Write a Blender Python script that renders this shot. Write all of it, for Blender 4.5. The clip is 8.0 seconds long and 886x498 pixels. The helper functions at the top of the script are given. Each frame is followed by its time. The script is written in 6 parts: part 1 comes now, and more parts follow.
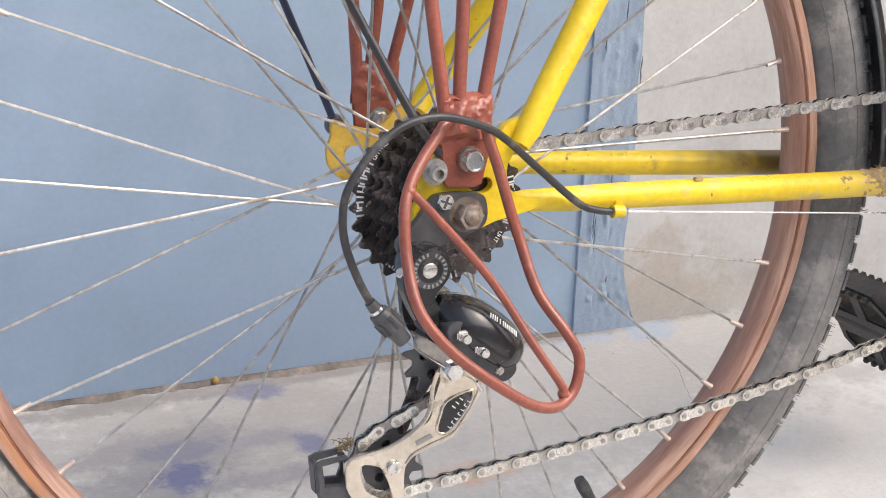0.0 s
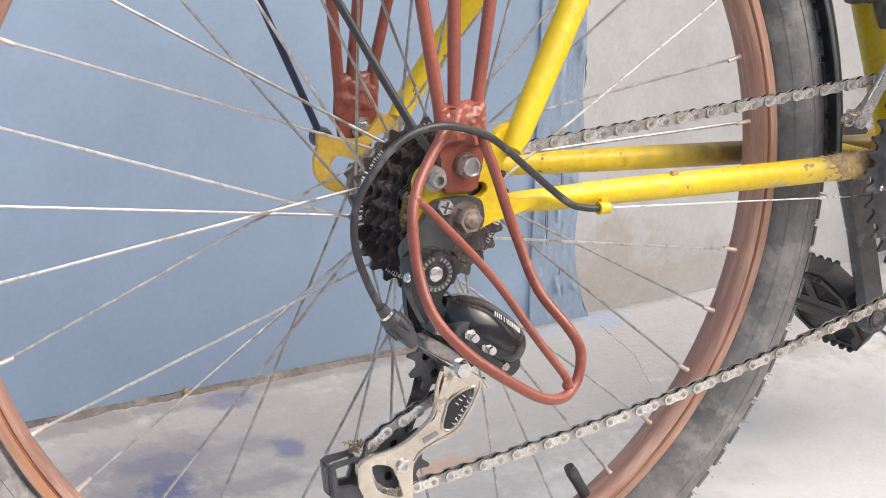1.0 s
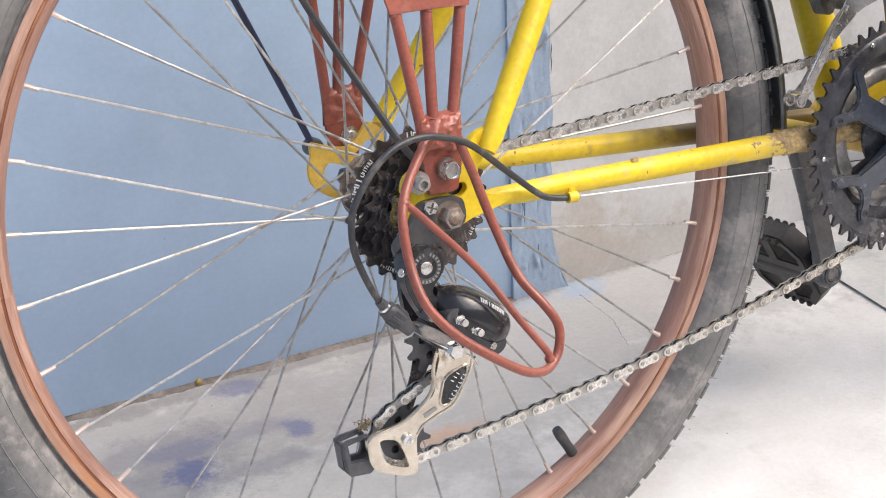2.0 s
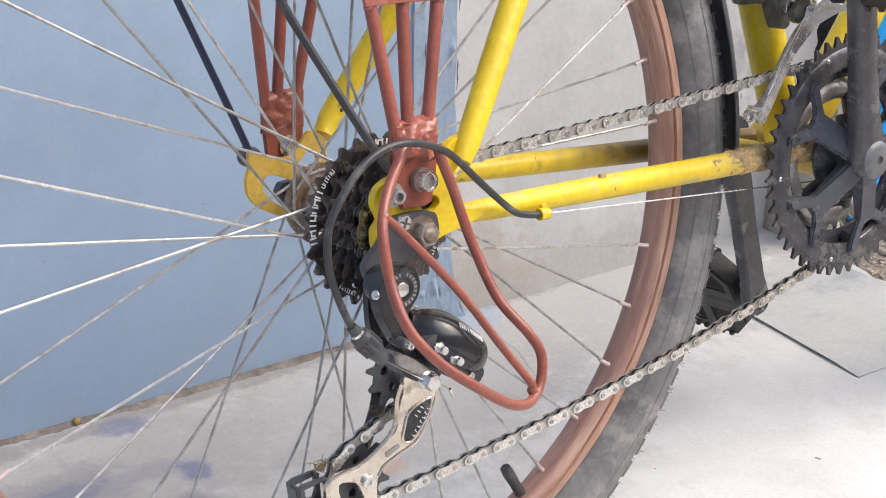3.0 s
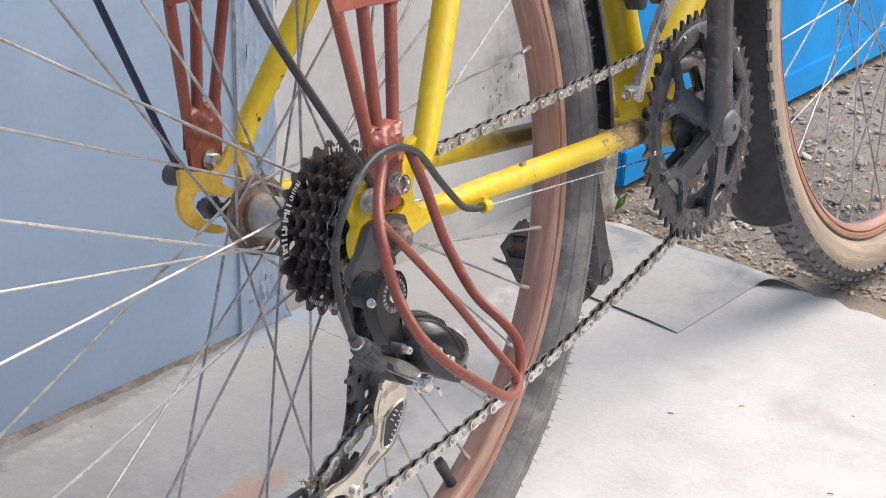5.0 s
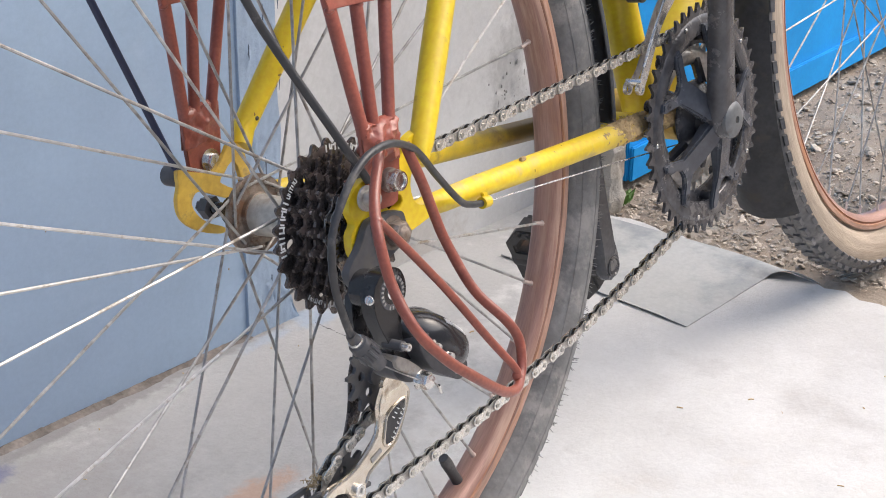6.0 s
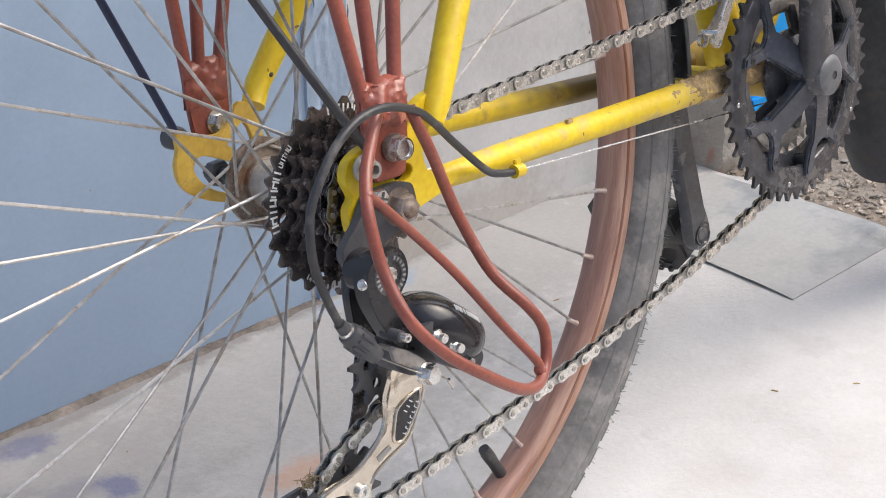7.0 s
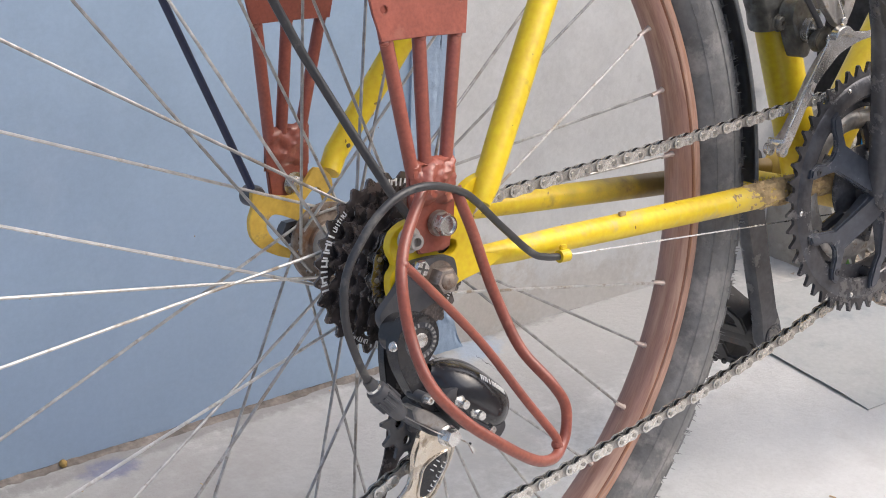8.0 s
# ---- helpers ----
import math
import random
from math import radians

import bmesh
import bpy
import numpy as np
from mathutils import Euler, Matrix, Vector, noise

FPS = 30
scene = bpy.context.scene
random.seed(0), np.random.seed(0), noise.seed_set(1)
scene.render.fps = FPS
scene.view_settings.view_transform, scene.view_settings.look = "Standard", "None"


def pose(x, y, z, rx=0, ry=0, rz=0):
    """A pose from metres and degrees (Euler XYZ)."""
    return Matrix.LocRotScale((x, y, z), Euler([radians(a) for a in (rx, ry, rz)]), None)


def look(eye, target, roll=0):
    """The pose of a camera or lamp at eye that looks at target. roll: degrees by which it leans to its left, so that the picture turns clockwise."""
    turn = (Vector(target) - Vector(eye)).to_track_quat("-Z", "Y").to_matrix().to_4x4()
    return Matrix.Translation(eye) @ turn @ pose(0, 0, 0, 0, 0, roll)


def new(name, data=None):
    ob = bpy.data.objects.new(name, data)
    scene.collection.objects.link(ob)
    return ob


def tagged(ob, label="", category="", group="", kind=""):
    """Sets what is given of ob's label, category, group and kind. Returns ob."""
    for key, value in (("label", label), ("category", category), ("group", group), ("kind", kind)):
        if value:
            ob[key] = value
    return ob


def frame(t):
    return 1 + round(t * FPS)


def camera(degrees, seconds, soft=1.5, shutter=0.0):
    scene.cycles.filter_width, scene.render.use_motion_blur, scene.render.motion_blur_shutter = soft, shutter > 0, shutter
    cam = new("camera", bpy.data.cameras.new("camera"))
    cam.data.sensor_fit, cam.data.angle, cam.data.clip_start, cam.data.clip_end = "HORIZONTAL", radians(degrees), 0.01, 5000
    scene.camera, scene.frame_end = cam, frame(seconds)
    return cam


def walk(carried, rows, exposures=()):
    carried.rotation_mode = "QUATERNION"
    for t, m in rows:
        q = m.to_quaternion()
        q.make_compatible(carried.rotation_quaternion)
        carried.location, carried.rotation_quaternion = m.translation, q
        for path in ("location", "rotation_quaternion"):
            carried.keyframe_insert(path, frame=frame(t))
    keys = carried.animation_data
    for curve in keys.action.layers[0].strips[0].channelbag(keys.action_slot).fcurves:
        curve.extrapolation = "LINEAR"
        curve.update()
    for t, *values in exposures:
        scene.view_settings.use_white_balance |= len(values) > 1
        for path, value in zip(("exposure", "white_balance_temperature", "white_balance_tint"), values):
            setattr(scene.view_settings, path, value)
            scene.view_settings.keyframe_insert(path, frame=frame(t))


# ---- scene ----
EXPO, KELVIN, TINT = 0.70, 6150, 10
cam = camera(34.0, 8.0, soft=1.0)
PATH = [
    (0, (-0.3302, -0.8135, 0.6821), (0.3975, 0.8769, -0.101), 2.05),
    (0.5, (-0.3649, -0.7975, 0.6838), (0.4522, 0.8584, -0.0847), 1.32),
    (1, (-0.4008, -0.8122, 0.6974), (0.4568, 0.8157, -0.0866), 0.93),
    (1.2, (-0.4176, -0.8375, 0.7122), (0.439, 0.7779, -0.0982), 0.43),
    (2.3, (-0.4465, -0.8926, 0.7725), (0.4256, 0.703, -0.0604), -2.78),
    (2.5, (-0.441, -0.8783, 0.7785), (0.4288, 0.714, -0.0629), -2.10),
    (2.7, (-0.4499, -0.825, 0.7655), (0.5606, 0.6944, -0.0533), -0.17),
    (3, (-0.5026, -0.7521, 0.71), (0.6227, 0.7029, -0.0752), 1.52),
    (3.5, (-0.6032, -0.6452, 0.7054), (0.7043, 0.6429, -0.0893), 3.07),
    (3.7, (-0.6426, -0.6272, 0.7164), (0.7108, 0.6072, -0.0865), 1.77),
    (4, (-0.6566, -0.5957, 0.7244), (0.7914, 0.5248, -0.0805), 2.74),
    (4.5, (-0.6645, -0.5896, 0.7181), (0.8159, 0.4998, -0.0701), 2.93),
    (5, (-0.6545, -0.5976, 0.7129), (0.8272, 0.4898, -0.0758), 2.19),
    (5.2, (-0.6505, -0.5988, 0.707), (0.8296, 0.4893, -0.0839), 1.55),
    (6.3, (-0.6392, -0.6065, 0.7106), (0.8117, 0.5144, -0.0884), 0.54),
    (6.5, (-0.6115, -0.6061, 0.6981), (0.7788, 0.5766, -0.1193), 1.61),
    (7, (-0.5069, -0.6073, 0.6858), (0.7853, 0.6523, -0.1765), -1.14),
    (7.5, (-0.4696, -0.6351, 0.6919), (0.7159, 0.7317, -0.1602), -0.56),
    (8, (-0.4938, -0.6921, 0.7112), (0.6674, 0.7413, -0.0616), 1.77),
]
walk(cam, [(t, look(e, g, r)) for t, e, g, r in PATH], exposures=[(t, EXPO + e, KELVIN + k, TINT) for t, e, k in ((0, 0.07, 210), (1.2, 0.07, 180), (2.5, 0.07, 40), (3.5, 0.06, 0), (4.4, 0.05, 0), (5.0, -0.11, 0), (6.5, -0.09, 0), (7, -0.15, 0), (8, -0.16, 0))])

# ---- world and sun: a bright overcast day ----
world = bpy.data.worlds.new("overcast_sky")
scene.world = world
world.use_nodes = True
wn = world.node_tree
sky = wn.nodes.new("ShaderNodeTexSky")
sky.sky_type = "NISHITA"
sky.sun_disc = False
sky.sun_elevation = radians(52)
sky.sun_rotation = radians(125)
sky.air_density, sky.dust_density, sky.ozone_density = 1.0, 6.0, 0.6
wn.links.new(sky.outputs[0], wn.nodes["Background"].inputs[0])
wn.nodes["Background"].inputs[1].default_value = 0.15
sun_data = bpy.data.lights.new("sun", "SUN")
sun_data.energy, sun_data.angle, sun_data.color = 0.72, radians(60), (1.0, 0.96, 0.9)
sun = new("sun", sun_data)
sun.matrix_world = look((1.6, -2.3, 3.6), (0, 0, 0))


# ---- materials ----
def mat(name, col, rough=0.6, metal=0.0, var=0.15, scale=30.0, bump=0.15, dirt=None, dirt_amt=0.0, dirt_scale=9.0, spec=0.5, coat=0.0, fine=220.0, around=False, along=None):
    """A surface with two scales of colour variation, grain relief and, if given, patches of dirt.
    around draws the marks out along a wheel; along=(x0, x1, colour) thickens a film of dust, or painted shade, along a
    tube."""
    m = bpy.data.materials.new(name)
    m.use_nodes = True
    nt = m.node_tree
    N, Lk = nt.nodes, nt.links
    bs = N["Principled BSDF"]
    tc = N.new("ShaderNodeTexCoord")
    oi = N.new("ShaderNodeObjectInfo")
    where = tc.outputs["Object"]
    sep = N.new("ShaderNodeSeparateXYZ")
    Lk.new(where, sep.inputs[0])
    if around:
        flat, length, ang, join, big = (N.new("ShaderNodeVectorMath"), N.new("ShaderNodeVectorMath"), N.new("ShaderNodeMath"), N.new("ShaderNodeCombineXYZ"), N.new("ShaderNodeVectorMath"))
        flat.operation, length.operation, ang.operation, big.operation = "MULTIPLY", "LENGTH", "ARCTAN2", "MULTIPLY"
        flat.inputs[1].default_value = (1, 0, 1)
        big.inputs[1].default_value = (5.0, 0.11, 5.0)
        Lk.new(where, flat.inputs[0])
        Lk.new(flat.outputs[0], length.inputs[0])
        Lk.new(sep.outputs[2], ang.inputs[0])
        Lk.new(sep.outputs[0], ang.inputs[1])
        Lk.new(length.outputs["Value"], join.inputs[0])
        Lk.new(ang.outputs[0], join.inputs[1])
        Lk.new(sep.outputs[1], join.inputs[2])
        Lk.new(join.outputs[0], big.inputs[0])
        where = big.outputs[0]
    n1 = N.new("ShaderNodeTexNoise")
    n1.inputs["Scale"].default_value, n1.inputs["Detail"].default_value = scale, 6
    n2 = N.new("ShaderNodeTexNoise")
    n2.inputs["Scale"].default_value, n2.inputs["Detail"].default_value = fine, 4
    for n in (n1, n2):
        Lk.new(where, n.inputs["Vector"])
    rmp = N.new("ShaderNodeValToRGB")
    lo = [c * (1 - var) for c in col] + [1]
    hi = [min(1, c * (1 + var)) for c in col] + [1]
    rmp.color_ramp.elements[0].position, rmp.color_ramp.elements[1].position = 0.32, 0.68
    rmp.color_ramp.elements[0].color, rmp.color_ramp.elements[1].color = lo, hi
    Lk.new(n1.outputs[0], rmp.inputs[0])
    mx = N.new("ShaderNodeMix")
    mx.data_type, mx.blend_type = "RGBA", "OVERLAY"
    mx.inputs[0].default_value = 0.25 + var * 0.5
    Lk.new(rmp.outputs[0], mx.inputs[6])
    Lk.new(n2.outputs[0], mx.inputs[7])
    out = mx.outputs[2]
    hs = N.new("ShaderNodeHueSaturation")
    mr = N.new("ShaderNodeMapRange")
    mr.inputs["To Min"].default_value, mr.inputs["To Max"].default_value = 1 - var * 0.5, 1 + var * 0.5
    Lk.new(oi.outputs["Random"], mr.inputs[0])
    Lk.new(mr.outputs[0], hs.inputs["Value"])
    Lk.new(out, hs.inputs["Color"])
    out = hs.outputs[0]
    rough_src = None
    if dirt:
        n3 = N.new("ShaderNodeTexNoise")
        n3.inputs["Scale"].default_value, n3.inputs["Detail"].default_value, n3.inputs["Roughness"].default_value = dirt_scale, 9, 0.68
        Lk.new(where, n3.inputs["Vector"])
        r3 = N.new("ShaderNodeMapRange")
        r3.inputs["From Min"].default_value = 0.62 - dirt_amt * 0.35
        r3.inputs["From Max"].default_value = 0.72 - dirt_amt * 0.25
        Lk.new(n3.outputs[0], r3.inputs[0])
        m3 = N.new("ShaderNodeMix")
        m3.data_type = "RGBA"
        m3.inputs[7].default_value = (*dirt, 1)
        Lk.new(r3.outputs[0], m3.inputs[0])
        Lk.new(out, m3.inputs[6])
        out = m3.outputs[2]
        rr = N.new("ShaderNodeMapRange")
        rr.inputs["To Min"].default_value, rr.inputs["To Max"].default_value = rough, min(1, rough + 0.35)
        Lk.new(r3.outputs[0], rr.inputs[0])
        rough_src = rr.outputs[0]
        if metal > 0:
            rm = N.new("ShaderNodeMapRange")
            rm.inputs["To Min"].default_value, rm.inputs["To Max"].default_value = metal, 0.0
            Lk.new(r3.outputs[0], rm.inputs[0])
            Lk.new(rm.outputs[0], bs.inputs["Metallic"])
    if along:
        n4, g4, a4, r4, m4 = (N.new("ShaderNodeTexNoise"), N.new("ShaderNodeMapRange"), N.new("ShaderNodeMath"), N.new("ShaderNodeMapRange"), N.new("ShaderNodeMix"))
        n4.inputs["Scale"].default_value, n4.inputs["Detail"].default_value, n4.inputs["Roughness"].default_value = 55, 8, 0.7
        Lk.new(where, n4.inputs["Vector"])
        g4.inputs["From Min"].default_value, g4.inputs["From Max"].default_value = along[0], along[1]
        Lk.new(sep.outputs[0], g4.inputs[0])
        Lk.new(n4.outputs[0], a4.inputs[0])
        Lk.new(g4.outputs[0], a4.inputs[1])
        r4.inputs["From Min"].default_value, r4.inputs["From Max"].default_value = 0.72, 1.28
        r4.inputs["To Max"].default_value = 0.9
        Lk.new(a4.outputs[0], r4.inputs[0])
        m4.data_type = "RGBA"
        m4.inputs[7].default_value = (*along[2], 1)
        Lk.new(r4.outputs[0], m4.inputs[0])
        Lk.new(out, m4.inputs[6])
        out = m4.outputs[2]
    Lk.new(out, bs.inputs["Base Color"])
    bs.inputs["Roughness"].default_value = rough
    if rough_src:
        Lk.new(rough_src, bs.inputs["Roughness"])
    if not (dirt and metal > 0):
        bs.inputs["Metallic"].default_value = metal
    bs.inputs["Specular IOR Level"].default_value = spec
    bs.inputs["Coat Weight"].default_value = coat
    bs.inputs["Coat Roughness"].default_value = 0.25
    if bump:
        bp = N.new("ShaderNodeBump")
        bp.inputs["Strength"].default_value, bp.inputs["Distance"].default_value = bump, 0.002
        Lk.new(n2.outputs[0], bp.inputs["Height"])
        Lk.new(bp.outputs[0], bs.inputs["Normal"])
    return m


M_YEL = mat("yellow_frame_paint", (0.72, 0.52, 0.012), 0.42, var=0.10, scale=14, bump=0.05, dirt=(0.40, 0.26, 0.07), dirt_amt=0.04, dirt_scale=30, coat=0.25)
M_YSTAY = mat("dusty_yellow_stay_paint", (0.72, 0.52, 0.012), 0.46, var=0.10, scale=14, bump=0.05, dirt=(0.56, 0.43, 0.17), dirt_amt=0.24, dirt_scale=30, coat=0.1, along=(0.235, 0.440, (0.47, 0.33, 0.16)))
# Far stay: dirt flecks, and shade near the tyre painted as a brown gradient.
M_YFAR = mat("grimy_yellow_stay_paint", (0.70, 0.50, 0.015), 0.46, var=0.10, scale=14, bump=0.05, dirt=(0.36, 0.24, 0.07), dirt_amt=0.10, dirt_scale=30, coat=0.1, along=(0.170, 0.330, (0.20, 0.125, 0.045)))
M_YOLD = mat("weathered_yellow_paint", (0.58, 0.385, 0.065), 0.5, var=0.16, scale=40, bump=0.1, dirt=(0.36, 0.25, 0.10), dirt_amt=0.16, dirt_scale=40)
M_DUST = mat("caked_dust", (0.47, 0.335, 0.17), 0.95, var=0.25, scale=90, bump=0.8)
M_RED = mat("red_oxide_paint", (0.275, 0.080, 0.053), 0.30, var=0.14, scale=45, bump=0.08, dirt=(0.36, 0.13, 0.085), dirt_amt=0.12, dirt_scale=30, coat=0.12, fine=420)
M_RIM = mat("brown_rim", (0.36, 0.205, 0.160), 0.36, metal=0.25, var=0.18, scale=22, bump=0.06, dirt=(0.47, 0.31, 0.235), dirt_amt=0.38, dirt_scale=24, around=True)
M_RIML = mat("pale_rim_lip", (0.44, 0.275, 0.210), 0.36, metal=0.25, var=0.3, scale=30, bump=0.06, dirt=(0.46, 0.215, 0.10), dirt_amt=0.36, dirt_scale=26, around=True)
M_RIMD = mat("rust_stained_rim", (0.24, 0.095, 0.05), 0.5, metal=0.2, var=0.3, scale=25, bump=0.1, dirt=(0.5, 0.26, 0.14), dirt_amt=0.4, dirt_scale=18, around=True)
M_TYRE = mat("worn_black_rubber", (0.160, 0.157, 0.154), 0.8, var=0.20, scale=26, bump=0.35, dirt=(0.29, 0.275, 0.26), dirt_amt=0.26, dirt_scale=38, fine=170)
M_TAN = mat("tan_tyre_wall", (0.41, 0.335, 0.255), 0.85, var=0.2, scale=30, bump=0.3, dirt=(0.3, 0.24, 0.18), dirt_amt=0.3, around=True)
M_BLK = mat("black_plastic", (0.068, 0.069, 0.075), 0.36, var=0.2, scale=60, bump=0.12, dirt=(0.10, 0.093, 0.082), dirt_amt=0.22, dirt_scale=45)
M_BLKS = mat("scuffed_black_paint", (0.072, 0.073, 0.080), 0.25, var=0.2, scale=40, bump=0.1, dirt=(0.16, 0.155, 0.145), dirt_amt=0.18, dirt_scale=38)
M_BLKG = mat("glossy_black_plastic", (0.020, 0.020, 0.022), 0.19, var=0.2, scale=60, bump=0.05, dirt=(0.075, 0.070, 0.064), dirt_amt=0.16, dirt_scale=55, coat=0.1)
M_BLKM = mat("black_steel_sprocket", (0.150, 0.132, 0.126), 0.22, metal=0.7, var=0.45, scale=70, bump=0.3, dirt=(0.12, 0.085, 0.07), dirt_amt=0.22, dirt_scale=80)
M_RING = mat("dusty_black_chainring", (0.072, 0.072, 0.078), 0.23, metal=0.3, var=0.3, scale=70, bump=0.3, dirt=(0.17, 0.16, 0.15), dirt_amt=0.2, dirt_scale=40)
M_CABLE = mat("black_cable_casing", (0.032, 0.032, 0.034), 0.40, var=0.2, scale=50, bump=0.1, dirt=(0.12, 0.115, 0.105), dirt_amt=0.16, dirt_scale=50)
M_DCAB = mat("dark_navy_cable_casing", (0.012, 0.018, 0.048), 0.45, var=0.15, scale=50, bump=0.08)
M_STEEL = mat("steel_chain_plate", (0.66, 0.64, 0.595), 0.24, metal=0.78, var=0.22, scale=120, bump=0.12, dirt=(0.28, 0.23, 0.17), dirt_amt=0.2, dirt_scale=120)
M_ROLL = mat("oily_chain_roller", (0.05, 0.047, 0.044), 0.18, metal=0.8, var=0.3, scale=120, bump=0.1)
M_OILREFL = mat("oily_chain_plate", (0.27, 0.25, 0.23), 0.17, metal=0.92, var=0.35, scale=120, bump=0.15, dirt=(0.09, 0.07, 0.055), dirt_amt=0.2, dirt_scale=120)
M_PIN = mat("chain_pin", (0.40, 0.38, 0.34), 0.35, metal=0.7, var=0.25, scale=120, bump=0.05)
# Darker than the outer plates: oil, and shade of the recess painted in.
M_INNER = mat("oily_inner_plate", (0.42, 0.40, 0.37), 0.3, metal=0.7, var=0.3, scale=120, bump=0.08, dirt=(0.2, 0.17, 0.13), dirt_amt=0.2, dirt_scale=120)
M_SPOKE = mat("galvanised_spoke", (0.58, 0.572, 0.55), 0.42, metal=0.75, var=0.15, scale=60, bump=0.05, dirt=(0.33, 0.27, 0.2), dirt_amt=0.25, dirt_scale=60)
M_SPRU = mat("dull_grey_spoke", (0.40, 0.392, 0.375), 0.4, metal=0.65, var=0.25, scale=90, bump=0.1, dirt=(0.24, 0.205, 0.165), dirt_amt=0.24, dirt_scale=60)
M_NIP = mat("nipple_brass_pink", (0.55, 0.46, 0.41), 0.42, metal=0.5, var=0.2, scale=80, bump=0.05)
M_CAGE = mat("champagne_cage_plate", (0.64, 0.575, 0.48), 0.24, metal=0.88, var=0.12, scale=40, bump=0.06, dirt=(0.36, 0.28, 0.19), dirt_amt=0.17, dirt_scale=50)
M_CHROME = mat("bright_steel", (0.74, 0.73, 0.70), 0.24, metal=0.95, var=0.1, scale=90, bump=0.05, dirt=(0.3, 0.24, 0.18), dirt_amt=0.18, dirt_scale=90)
M_NUT = mat("dull_steel_nut", (0.36, 0.31, 0.27), 0.42, metal=0.7, var=0.3, scale=120, bump=0.2, dirt=(0.16, 0.105, 0.07), dirt_amt=0.3, dirt_scale=90)
M_HUB = mat("rusty_hub_flange", (0.27, 0.222, 0.18), 0.6, metal=0.4, var=0.35, scale=90, bump=0.4, dirt=(0.16, 0.085, 0.045), dirt_amt=0.35, dirt_scale=70)
M_BARREL = mat("hub_barrel", (0.50, 0.48, 0.43), 0.45, metal=0.4, var=0.2, scale=50, bump=0.1, dirt=(0.36, 0.31, 0.25), dirt_amt=0.25, dirt_scale=40)
M_WHITE = mat("white_print", (0.78, 0.78, 0.76), 0.5, var=0.05, scale=50, bump=0.0)
M_GREY = mat("grey_print", (0.32, 0.31, 0.29), 0.6, var=0.1, scale=50, bump=0.0)
M_ORANGE = mat("orange_reflector", (0.62, 0.11, 0.01), 0.2, var=0.1, scale=60, bump=0.05, coat=0.5)
M_GSTEEL = mat("worn_grey_steel", (0.42, 0.40, 0.375), 0.42, metal=0.7, var=0.2, scale=120, bump=0.12, dirt=(0.28, 0.23, 0.18), dirt_amt=0.25, dirt_scale=120)
M_CLAMP = mat("grimy_clamp_metal", (0.17, 0.16, 0.135), 0.4, metal=0.55, var=0.3, scale=90, bump=0.25, dirt=(0.09, 0.075, 0.055), dirt_amt=0.35, dirt_scale=70)
M_SLATE = mat("slate_grey_spider", (0.105, 0.114, 0.134), 0.23, metal=0.35, var=0.12, scale=40, bump=0.08, dirt=(0.16, 0.15, 0.135), dirt_amt=0.15, dirt_scale=40)


